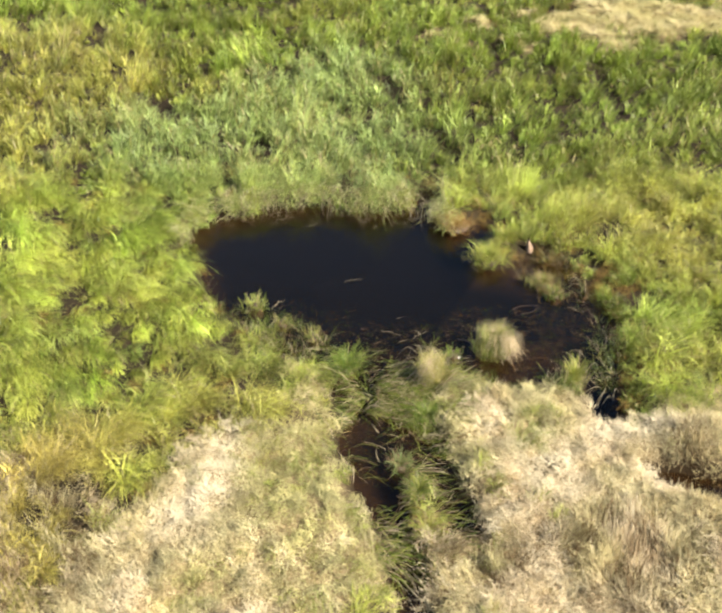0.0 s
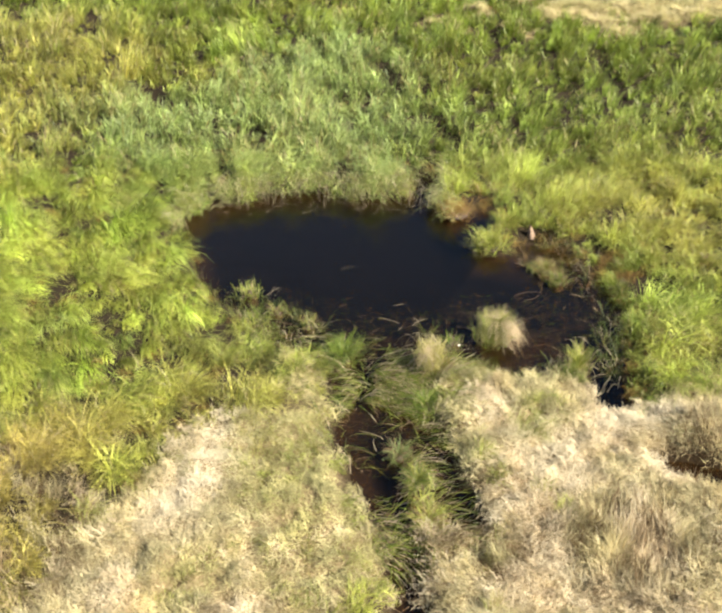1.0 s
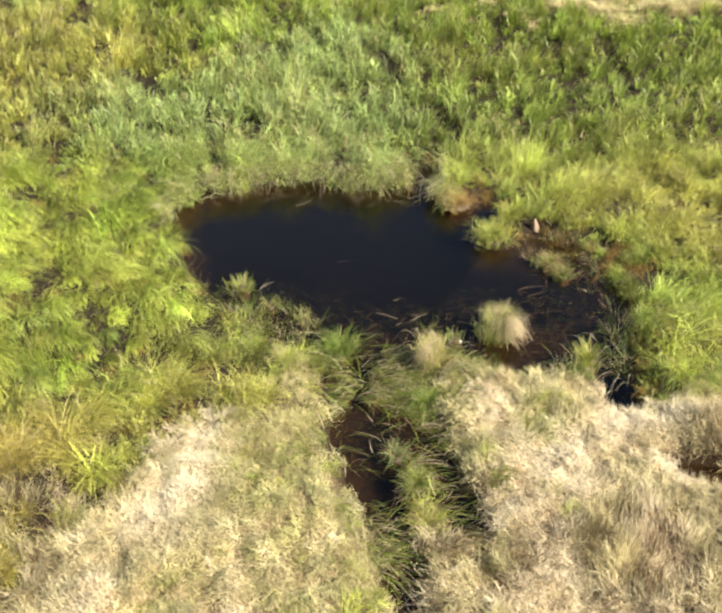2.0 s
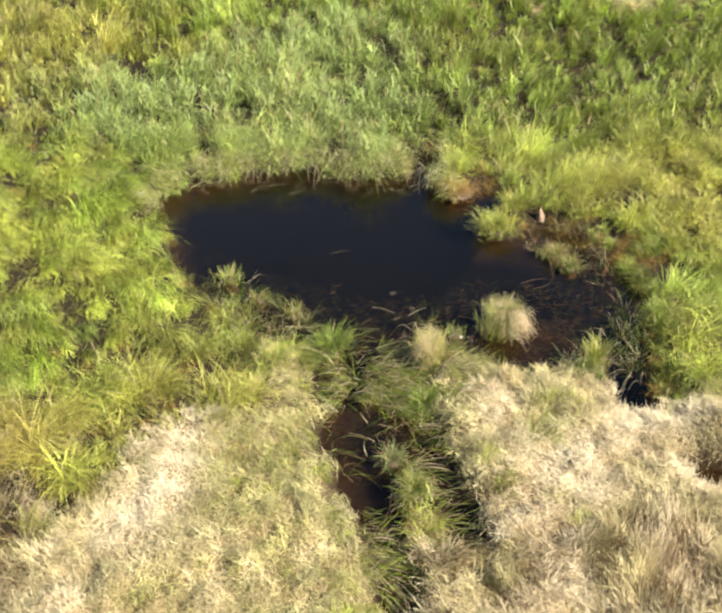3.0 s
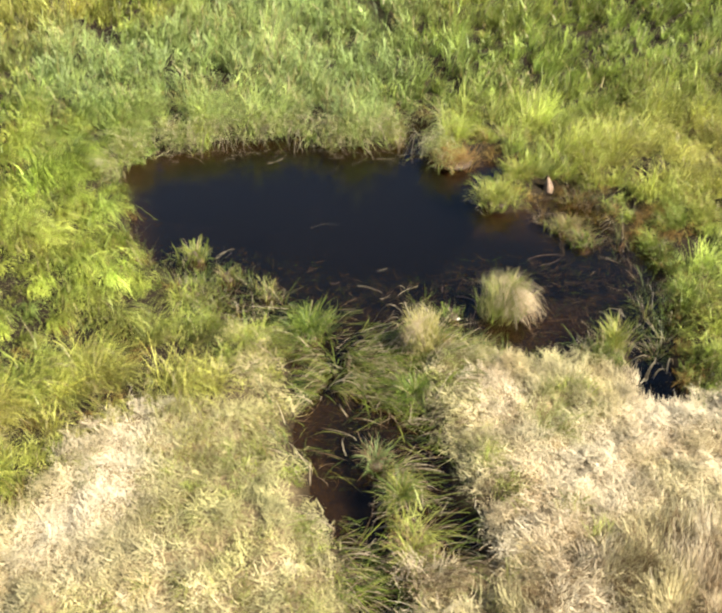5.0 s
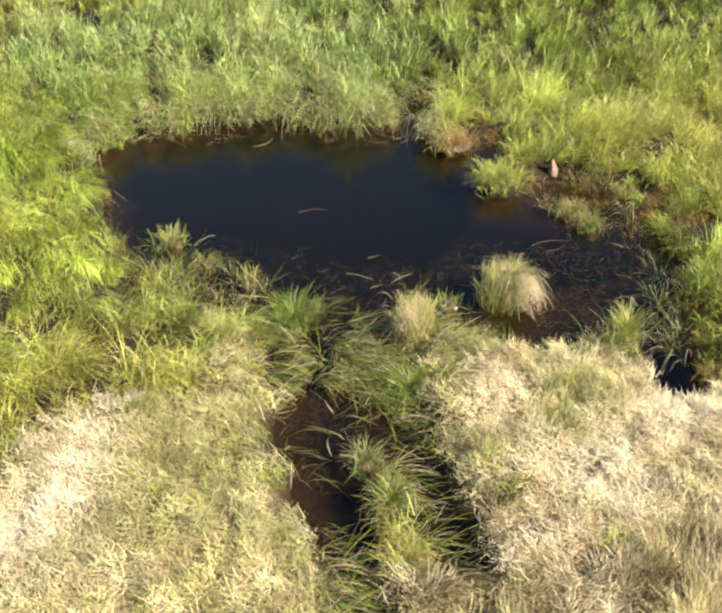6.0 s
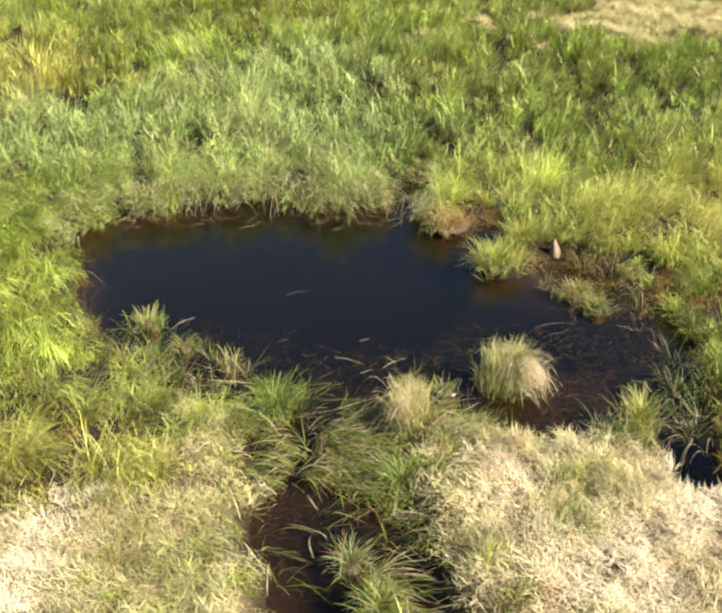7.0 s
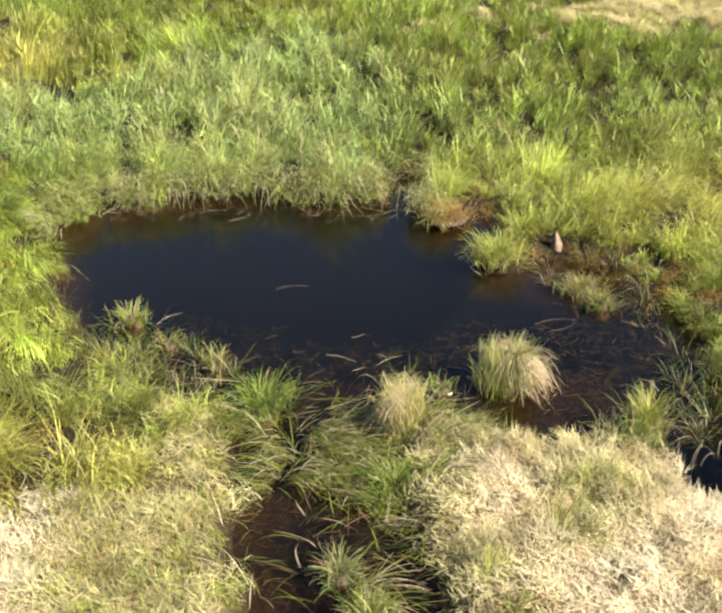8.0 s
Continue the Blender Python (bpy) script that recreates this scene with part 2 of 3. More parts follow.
def ground_height(x, y):
    d = pond_edge(x, y)
    bank = 0.13 * (1 - np.exp(-np.clip(d, 0, None) / 0.22))
    bed = -0.55 * (1 - np.exp(np.clip(d, None, 0) / 0.55))
    ditch = soft_step(lane(x, y, 3.8, 13.0, 3.95, 11.0, 0.4), 0.3)
    shallow = narrow_water(x, y) * (1 - ditch) * 0.3 + np.exp(-((x - 2.6) ** 2 / 1.2 + (y - 12.9) ** 2 / 0.7)) + 0.5 * np.exp(-((x - 3.0) ** 2 / 0.5 + (y - 15.0) ** 2 / 0.6))
    # ditch bed sunk further; its painted blackness stands in for the banks' shade
    bed = bed * (1 - 0.8 * np.clip(shallow, 0, 1)) - 0.25 * ditch * (d < 0) 
    s = straw_share(x, y) * soft_step(-d + 0.15, 0.5)
    swell = s * (0.08 + 0.24 * (fbm(x, y, 0.8, 12) - 0.35) + 0.16 * (value_noise(x, y, 0.24, 14) - 0.5))
    swell = swell + 0.30 * np.exp(-((x - 5.25) ** 2 + (y - 10.5) ** 2) / 0.22)
    land = (fbm(x, y, 2.2, 2) - 0.5) * 0.16 * np.clip(d / 0.6, 0, 1)
    return bank + bed + swell + land - 0.10 * bare_gap(x, y) * (d > 0.1)


# ---- ground: one sheet to the horizon, fine where the camera passes ----
def axis(lo, hi, step, reach):
    inner = np.arange(lo, hi + step / 2, step)
    out = np.cumsum(step * 1.35 ** np.arange(1, 60))
    out = out[out < reach]
    return np.concatenate((lo - out[::-1], inner, hi + out))


def grid_mesh(name, xs, ys, height, keep=None):
    X, Y = np.meshgrid(xs, ys)
    Z = height(X, Y)
    nx, ny = len(xs), len(ys)
    idx = np.arange(nx * ny).reshape(ny, nx)
    quads = np.stack((idx[:-1, :-1], idx[:-1, 1:], idx[1:, 1:], idx[1:, :-1]), -1).reshape(-1, 4)
    if keep is not None:
        quads = quads[keep(X, Y)[:-1, :-1].reshape(-1)]
    used, inverse = np.unique(quads, return_inverse=True)
    co = np.stack((X, Y, Z), -1).reshape(-1, 3)[used]
    me = bpy.data.meshes.new(name)
    me.from_pydata(co.tolist(), [], inverse.reshape(-1, 4).tolist())
    me.polygons.foreach_set("use_smooth", np.ones(len(quads), bool))
    return me, co


def values(me, name, v):
    me.attributes.new(name, "FLOAT", "POINT").data.foreach_set("value", np.ascontiguousarray(v, np.float32))


me, co = grid_mesh("ground", axis(-15, 15, 0.10, 900), axis(5, 33, 0.10, 900), ground_height)
edge = pond_edge(co[:, 0], co[:, 1])
values(me, "wet", soft_step(edge - 0.05, 0.4))
# how far the bed colour is dimmed for the water above it
values(me, "depth_dim", np.clip((-co[:, 2] - 0.05) / 0.22, 0, 1))
outside = np.maximum(np.abs(co[:, 0] - 0.2) - (5.6 + 0.37 * (co[:, 1] - 7)), np.abs(co[:, 1] - 19.0) - 12.8)
values(me, "thatch", straw_share(co[:, 0], co[:, 1]) * np.clip(edge / 0.15, 0, 1) * np.clip(-outside, 0, 1))
values(me, "far", np.clip(outside / 0.8 + 1, 0, 1))
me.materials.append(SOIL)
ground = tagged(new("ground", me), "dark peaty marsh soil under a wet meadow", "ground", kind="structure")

me, co = grid_mesh("water", np.arange(-4.6, 6.3, 0.15), np.arange(6.6, 19.2, 0.15), lambda x, y: x * 0, lambda x, y: pond_edge(x + 0.07, y + 0.07) < 0.35)
me.materials.append(WATER)
water = tagged(new("water", me), "still dark brown bog water of a small marsh pond", "water", kind="structure")
water.visible_shadow = False


# ---- grass ----
def blade_mesh(name, base, length, width, az, lean, bend, tone, segs=2, mat=None, curl=1.0):
    """Many tapered, bent blades in one mesh; every argument holds a value for each blade."""
    n = len(length)
    k = 2 * segs + 1
    out = np.stack((np.cos(az), np.sin(az), np.zeros(n)), 1)
    face = az + math.pi / 2 + rng.uniform(-0.9, 0.9, n)
    side = np.stack((np.cos(face), np.sin(face), np.zeros(n)), 1)
    co = np.empty((n, k, 3), np.float32)
    p = base.copy()
    for i in range(segs + 1):
        w = width * (1 - 0.35 * i / segs) * 0.5
        if i == segs:
            co[:, 2 * segs] = p
        else:
            co[:, 2 * i], co[:, 2 * i + 1] = p - side * w[:, None], p + side * w[:, None]
            a = lean + bend * ((i + 0.5) / segs) ** curl
            p = p + (out * np.sin(a)[:, None] + np.array((0, 0, 1.0)) * np.cos(a)[:, None]) * (length / segs)[:, None]
    tri = []
    for i in range(segs - 1):
        tri += [(2 * i, 2 * i + 1, 2 * i + 3), (2 * i, 2 * i + 3, 2 * i + 2)]
    tri.append((2 * segs - 2, 2 * segs - 1, 2 * segs))
    faces = (np.arange(n)[:, None, None] * k + np.array(tri)[None]).reshape(-1, 3)
    me = bpy.data.meshes.new(name)
    me.vertices.add(n * k)
    me.vertices.foreach_set("co", co.reshape(-1))
    me.loops.add(faces.size)
    me.loops.foreach_set("vertex_index", faces.reshape(-1).astype(np.int32))
    me.polygons.add(len(faces))
    me.polygons.foreach_set("loop_start", np.arange(0, faces.size, 3, dtype=np.int32))
    me.polygons.foreach_set("use_smooth", np.ones(len(faces), bool))
    me.update(calc_edges=True)
    rgba = np.ones((n, k, 4), np.float32)
    rgba[:, :, :3] = tone[:, None, :]
    me.attributes.new("tone", "FLOAT_COLOR", "POINT").data.foreach_set("color", rgba.reshape(-1))
    me.materials.append(mat or GREEN_LEAF)
    return me


FRESH = np.array((0.232, 0.292, 0.040))
DEEP = np.array((0.088, 0.134, 0.023))
YELLOW = np.array((0.368, 0.340, 0.078))
BLUE = np.array((0.262, 0.330, 0.116))
STRAW = np.array((0.590, 0.487, 0.318))
TAN = np.array((0.390, 0.282, 0.152))
BROWN = np.array((0.140, 0.088, 0.042))
RUST = np.array((0.330, 0.170, 0.045))
OCHRE = np.array((0.290, 0.220, 0.060))
BLEACHED = np.array((0.680, 0.585, 0.410))


def blend(a, b, t):
    return a + (b - a) * np.asarray(t)[..., None]


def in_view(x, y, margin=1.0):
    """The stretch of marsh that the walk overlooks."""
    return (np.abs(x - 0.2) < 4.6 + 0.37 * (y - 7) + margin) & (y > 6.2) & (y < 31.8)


def sites(step, y0, y1):
    """Jittered places over the plan."""
    gx, gy = np.meshgrid(np.arange(-15, 15, step), np.arange(y0, y1, step))
    x = gx.ravel() + rng.uniform(-0.6, 0.6, gx.size) * step
    y = gy.ravel() + rng.uniform(-0.6, 0.6, gx.size) * step
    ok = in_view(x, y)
    return x[ok], y[ok]


def steer(az, lean, toward, amount):
    """Turns each blade's lean partly toward one heading, as wind and water leave it."""
    vx, vy = np.sin(lean) * np.cos(az) + amount * np.cos(toward), np.sin(lean) * np.sin(az) + amount * np.sin(toward)
    return np.arctan2(vy, vx), np.arcsin(np.clip(np.hypot(vx, vy), 0, 0.97))


# round the single tussocks no meadow grass crowds in
KEEP_CLEAR = ((1.8, 17.0, 0.52), (3.97, 14.98, 0.26), (2.36, 15.70, 0.36), (2.35, 16.80, 0.50), (2.78, 16.45, 0.26), (3.20, 16.0, 0.34), (-0.32, 12.45, 0.3), (1.14, 12.38, 0.28), (3.45, 12.15, 0.22))


def meadow(name, step, per, y0, y1, width, tall, segs, droop, label):
    """Dense tufts of standing grass, combed by wind and water, with dark gaps between them."""
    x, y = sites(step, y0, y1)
    d, s = pond_edge(x, y), straw_share(x, y)
    clipped, drowned = narrow_water(x, y), sparse_shore(x, y)
    live = np.maximum(1 - s * 0.97, green_in_straw(x, y) * 0.95) * (1 - bare_gap(x, y)) * (1 - 0.93 * drowned)
    clump = fbm(x, y, 0.7, 60)
    thin = np.clip((clump - np.where(y > 19, 0.20, 0.29)) * 6.0, 0.0, 1)
    clear = np.ones(len(x), bool)
    for cx, cy, cr in KEEP_CLEAR:
        clear &= np.hypot(x - cx, y - cy) > cr
    ok = clear & (d > 0.03 + 0.10 * clipped) & (rng.random(len(x)) < live * (0.15 + 0.85 * thin))
    x, y, d, clipped, drowned = x[ok], y[ok], d[ok], clipped[ok], drowned[ok]
    n = len(x)
    blue, yellow, brown, s = blue_share(x, y), yellow_share(x, y), brown_share(x, y), straw_share(x, y)
    bank = soft_step(ellipse(x, y, -5.5, 14.5, 3.2, 4.2, 0), 1.5)
    yellow = yellow * (1 - 0.35 * bank)
    far_shore = np.clip(1 - d / 0.45, 0, 1) * (y > 16.6) * (x < 1.7)
    height = tall * (0.30 + 1.9 * np.clip(fbm(x, y, 0.6, 15) - 0.27, 0, 1)) * rng.uniform(0.65, 1.25, n) * (1 + 0.25 * blue + 0.25 * bank) * (1 - 0.5 * s)
    low_shore = soft_step(ellipse(x, y, -1.9, 13.6, 1.3, 0.8, -35), 0.6)
    height = height * (1 - 0.45 * clipped * (d < 0.5)) * (1 - 0.4 * low_shore) * (1 - 0.45 * drowned) * (1 - 0.35 * np.clip(1 - d / 0.5, 0, 1) * (x > 2.6))
    who = np.repeat(np.arange(n), per)
    m = len(who)
    az = rng.uniform(0, 2 * math.pi, m)
    spread = step * rng.uniform(0.25, 0.6, n)
    r = np.sqrt(rng.random(m)) * spread[who]
    bx, by = x[who] + np.cos(az) * r, y[who] + np.sin(az) * r
    strand = value_noise(bx, by, 0.10, 111)
    sheaf = value_noise(bx, by, 0.24, 112) * 0.7 + value_noise(bx, by, 0.13, 113) * 0.3
    base = np.stack((bx, by, ground_height(bx, by) - 0.03), 1)
    edge_fall = 1 - 0.35 * (r / spread[who]) ** 2
    length = height[who] * rng.uniform(0.55, 1.15, m) * edge_fall * (0.72 + 0.56 * strand) * np.clip((sheaf - 0.12) * 3.2, 0.25, 1.1)
    az = az + rng.normal(0, 0.9, m)
    lean = rng.uniform(0.0, 0.22, m) + 0.24 * rng.random(m) * (r / spread[who])
    leafy = rng.random(m) < (np.where(y > 18.5, 0.14, 0.12) + 0.30 * blue)[who] * (1 - 0.7 * bank[who])
    lift = leafy * rng.uniform(0.25, 0.85, m) * height[who] * edge_fall
    base[:, 2] += lift
    base[:, :2] += rng.normal(0, 0.03, (m, 2)) * leafy[:, None]
    length = np.where(leafy, np.clip(length * 0.6, 0.12, 0.38), length)
    lean = np.where(leafy, rng.uniform(0.35, 1.15, m), lean)
    az = np.where(leafy, rng.uniform(0, 2 * math.pi, m), az)
    toward = (fbm(x, y, 2.0, 70) * 6.0 - 3.6) + rng.normal(0, 0.35, n)
    toward = np.where(bank > 0.5, -0.85 + (fbm(x, y, 1.2, 71) - 0.5) * 1.6, toward)
    toward = np.where(far_shore > 0.2, -1.57 + rng.normal(0, 0.7, n), toward)
    az, lean = steer(az, lean, toward[who], (0.20 + 0.26 * bank + 0.25 * far_shore)[who])
    patch = np.clip(fbm(x, y, 0.55, 33) * 1.6 - 0.45, 0, 1)
    tuft_tone = blend(blend(FRESH, DEEP, np.clip(0.75 * patch + rng.normal(0, 0.25, n), 0, 1)), YELLOW, np.clip(yellow * 0.75 + rng.normal(0.05, 0.15, n), 0, 1))
    tuft_tone = blend(tuft_tone, BLUE, np.clip(blue * 0.66 + rng.normal(0, 0.16, n), 0, 1))
    tuft_tone = blend(tuft_tone, OCHRE, brown * 0.75)
    olive = np.maximum(soft_step(np.minimum(ellipse(x, y, 7.0, 21.5, 4.5, 3.2, 0), ellipse(x, y, 3.8, 20.0, 2.6, 2.4, 0)) + ragged(x, y, 1.5), 2.0), soft_step(ellipse(x, y, 4.6, 13.9, 1.2, 2.2, 5) + ragged(x, y, 0.8), 0.8))
    tuft_tone = blend(tuft_tone, DEEP * 1.15 + YELLOW * 0.22, olive * 0.65) * (1 + 0.12 * bank)[:, None] * np.exp(rng.normal(0.0, 0.26, n) + np.where(y > 18.5, 0.02, 0.13) - 0.45 * np.clip(fbm(x, y, 0.45, 66) - 0.5, 0, 1) * 2)[:, None]
    tuft_tone = blend(tuft_tone, np.array((0.215, 0.225, 0.070)), np.clip(s, 0, 1) * 0.6)
    tone = tuft_tone[who] * rng.uniform(0.78, 1.22, (m, 1)) * np.exp((strand - 0.48) * 0.9 + (sheaf - 0.46) * np.where(by > 20.5, 0.7, 1.3))[:, None]
    dead = rng.random(m) < (0.05 + 0.12 * far_shore + 0.10 * yellow + 0.25 * s + 0.35 * (rng.random(n) < 0.08))[who]
    tone[dead] = blend(OCHRE, STRAW, rng.random(dead.sum()) ** np.where(far_shore[who][dead] > 0.1, 0.6, 1.5)) * np.array((0.88, 0.90, 0.75))
    bend = droop * rng.uniform(0.15, 1.0, m) * (1 + 0.15 * bank[who])
    me = blade_mesh(name, base, length, width * rng.uniform(0.55, 1.3, m) * (1 - 0.4 * np.clip(s, 0, 1)[who]), az, lean, bend, tone, segs)
    return tagged(new(name, me), label, "grass", kind="stuff")


meadow("meadow_grass", 0.20, 98, 6.2, 19.0, 0.0078, 0.68, 3, 1.9, "yellow-green sedge grass standing in dense tufts round the pond")
meadow("far_meadow_grass", 0.25, 52, 19.0, 31.8, 0.015, 0.64, 2, 1.0, "tall green and blue-green grass of the wet meadow")


def sparse_sedge(name, count, label):
    """Single shoots and small sprays that stand in the drowned margin, with black water between them."""
    x, y = rng.uniform(-3.2, 4.7, count), rng.uniform(11.9, 16.4, count)
    share = sparse_shore(x, y)
    shallow = soft_step(np.abs(pond_edge(x, y)) - 0.12, 0.2) * (y < 15.9)
    ok = rng.random(count) < np.maximum(0.55 * share, 0.22 * shallow) * np.clip(fbm(x, y, 0.35, 140) * 5 - 2.0, 0, 1) * np.where((pond_edge(x, y) < -0.1) & ((x > 3.6) | (x < -1.4)), 0.25, 1)
    x, y = x[ok], y[ok]
    n = len(x)
    who = np.repeat(np.arange(n), 16)
    m = len(who)
    az = rng.uniform(0, 2 * math.pi, m)
    r = np.abs(rng.normal(0, 0.05, m))
    bx, by = x[who] + np.cos(az) * r, y[who] + np.sin(az) * r
    base = np.stack((bx, by, np.maximum(ground_height(bx, by), -0.06)), 1)
    tuft_tone = blend(blend(DEEP * 0.8, FRESH * 0.8, rng.random(n) * 0.8), YELLOW, rng.random(n) ** 2 * 0.5)
    rusty = (x > 2.7) & (y > 14.4) & (rng.random(n) < 0.5)
    tuft_tone[rusty] = blend(RUST, OCHRE, rng.random(rusty.sum())) * 0.7
    tone = tuft_tone[who] * rng.uniform(0.6, 1.2, (m, 1))
    old = rng.random(m) < 0.22
    tone[old] = blend(BROWN, STRAW, rng.random(old.sum()))
    me = blade_mesh(name, base, rng.uniform(0.14, 0.46, m) * rng.uniform(0.6, 1.2, n)[who], rng.uniform(0.0035, 0.007, m), az + rng.normal(0, 0.8, m), rng.uniform(0.05, 0.8, m), rng.uniform(0.3, 1.8, m), tone, 4)
    return tagged(new(name, me), label, "grass", kind="stuff")


sparse_sedge("drowned_grass", 5200, "thin olive grass shoots standing in dark shallow water along the shore")


def shore_fringe(name, count, label):
    """Pale blades that lean out from the far bank and trail their tips in the water."""
    x, y = rng.uniform(-3.9, 1.75, count), rng.uniform(16.2, 18.6, count)
    d = pond_edge(x, y)
    ok = (d > -0.02) & (d < 0.32) & (rng.random(count) < np.clip(fbm(x, y, 0.4, 160) * 5 - 1.5, 0.1, 1))
    x, y = x[ok], y[ok]
    m = len(x)
    lift = rng.uniform(0.0, 0.42, m)
    base = np.stack((x, y, ground_height(x, y) + lift), 1)
    tone = blend(blend(BLUE, YELLOW, rng.random(m) * 0.8), STRAW, (rng.random(m) < 0.35) * rng.uniform(0.4, 0.9, m)) * rng.uniform(0.85, 1.4, (m, 1))
    me = blade_mesh(name, base, rng.uniform(0.18, 0.46, m), rng.uniform(0.006, 0.012, m), -1.57 + (fbm(x, y, 0.5, 161) - 0.5) * 2.5 + rng.normal(0, 0.55, m), rng.uniform(0.6, 1.2, m), rng.uniform(0.2, 1.2, m), tone, 3)
    return tagged(new(name, me), label, "grass", kind="stuff")


shore_fringe("shore_fringe", 26000, "pale green and straw-coloured blades hanging over the far bank")


def outer_meadow(name, step, per, label):
    """Coarser tufts beyond the stretch that the walk overlooks."""
    gx, gy = np.meshgrid(np.arange(-19, 19, step), np.arange(-3, 37, step))
    x = gx.ravel() + rng.uniform(-0.6, 0.6, gx.size) * step
    y = gy.ravel() + rng.uniform(-0.6, 0.6, gx.size) * step
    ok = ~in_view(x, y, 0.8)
    x, y = x[ok], y[ok]
    who = np.repeat(np.arange(len(x)), per)
    m = len(who)
    bx, by = x[who] + rng.normal(0, step * 0.3, m), y[who] + rng.normal(0, step * 0.3, m)
    base = np.stack((bx, by, ground_height(bx, by) - 0.03), 1)
    tuft_tone = blend(blend(FRESH, DEEP, rng.random(len(x)) * 0.8), YELLOW, np.clip(yellow_share(x, y) + rng.normal(0, 0.2, len(x)), 0, 1))
    me = blade_mesh(name, base, rng.uniform(0.25, 0.6, m), rng.uniform(0.02, 0.045, m), rng.uniform(0, 2 * math.pi, m), rng.uniform(0.1, 0.8, m), rng.uniform(0.3, 1.2, m), tuft_tone[who] * rng.uniform(0.7, 1.3, (m, 1)))
    return tagged(new(name, me), label, "grass", kind="stuff")


outer_meadow("outer_meadow_grass", 0.55, 16, "coarse yellow-green grass of the surrounding wet meadow")


def straw(name, step, per, label):
    """Bleached grass lying in tangled, lumpy mats, with taller half-rotten stands."""
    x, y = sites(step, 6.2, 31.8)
    d = pond_edge(x, y)
    share = np.maximum(np.maximum(straw_share(x, y), np.where(x > 0, 0.6, 0.25) * brown_share(x, y)), np.where(y < 19, 0.12 * ((d < 0.8) & (x > 0.5)) + 0.03, 0))
    ok = (d > -0.02 + 0.08 * narrow_water(x, y)) & (rng.random(len(x)) < share * (1 - 0.9 * bare_gap(x, y)) * (1 - 0.55 * green_in_straw(x, y)))
    x, y = x[ok], y[ok]
    n = len(x)
    brown, live = brown_share(x, y), green_in_straw(x, y)
    pale = ellipse(x, y, -2.25, 9.55, 1.0, 0.36, 52)
    pale = np.minimum(pale, ellipse(x, y, -1.80, 10.90, 0.45, 0.22, 35))
    pale = np.minimum(pale, ellipse(x, y, 2.6, 10.2, 0.6, 0.35, 20))
    pale = np.minimum(pale, ellipse(x, y, 4.3, 10.8, 0.8, 0.35, 15))
    pale = np.minimum(pale, ellipse(x, y, 4.6, 9.9, 0.4, 0.25, 0))
    pale = soft_step(pale + ragged(x, y, 0.6), 0.5)
    who = np.repeat(np.arange(n), per)
    m = len(who)
    bx, by = x[who] + rng.normal(0, 0.07, m), y[who] + rng.normal(0, 0.07, m)
    lump = value_noise(bx, by, 0.15, 130) * 0.5 + value_noise(bx, by, 0.06, 131) * 0.5
    flat = 1 - 0.8 * pale[who]
    base = np.stack((bx, by, ground_height(bx, by) - 0.02 + rng.random(m) * (0.05 + 0.24 * np.clip(lump - 0.25, 0, 1) * flat)), 1)
    heading = (fbm(x, y, 0.8, 80) * 11.0 - 2.0 + rng.normal(0, 0.8, n))[who] + rng.normal(0, 1.2, m) * (1 - 0.4 * brown[who])
    up = brown[who]
    lean = np.clip(rng.normal(1.38, 0.20, m) - 0.75 * up + 0.15 * pale[who], 0.05, 1.6)
    tone = blend(blend(STRAW, TAN, np.clip(rng.random(n) * 0.6 + fbm(x, y, 0.35, 90) * 2.2 - 1.15, 0, 1)), BROWN, np.clip(brown * 0.28 + 0.55 * (rng.random(n) < 0.07) * (1 - pale), 0, 1))
    tone = blend(tone, BLEACHED, 0.9 * pale)
    olive = np.clip(fbm(x, y, 0.6, 97) * 2.6 - 1.0, 0, 0.55) * (1 - pale)
    tone = blend(blend(tone, np.array((0.33, 0.30, 0.13)), olive), np.array((0.30, 0.285, 0.105)), live * 0.65)[who] * rng.uniform(0.75, 1.15, (m, 1))
    tone = tone * np.exp(((value_noise(bx, by, 0.08, 133) - 0.42) * 1.0 + (value_noise(bx, by, 0.26, 136) - 0.45) * 0.7) * (1 - 0.7 * pale[who]))[:, None]
    tone = blend(tone, np.array((0.46, 0.41, 0.16)), 0.55 * (by > 20))
    tone = blend(tone, np.array((0.42, 0.37, 0.15)), 0.6 * soft_step(ellipse(bx, by, -0.95, 11.6, 0.6, 1.1, 10), 0.4))
    stray = ((straw_share(x, y) < 0.15) & (brown < 0.2))[who]
    tone[stray] = blend(RUST, OCHRE, rng.random(stray.sum())) * rng.uniform(0.35, 0.9, (stray.sum(), 1))
    tone = np.minimum(tone, np.array((0.66, 0.565, 0.385)))
    rotten = rng.random(m) < 0.5 * up * np.clip(value_noise(bx, by, 0.2, 135) * 3 - 0.7, 0, 1)
    tone[rotten] = BROWN * 0.9
    me = blade_mesh(name, base, rng.uniform(0.05, 0.17, m) * (1 + 1.1 * up) * np.clip((lump - 0.1) * 4 + pale[who], 0.35, 1.1), rng.uniform(0.0045, 0.009, m), heading, lean, rng.uniform(-1.5, 1.8, m) * (1 - 0.6 * up), tone, 2, DRY_LEAF)
    return tagged(new(name, me), label, "dry grass", kind="stuff")


straw("dry_grass", 0.125, 84, "bleached straw-coloured grass lying flat in swirling mats")


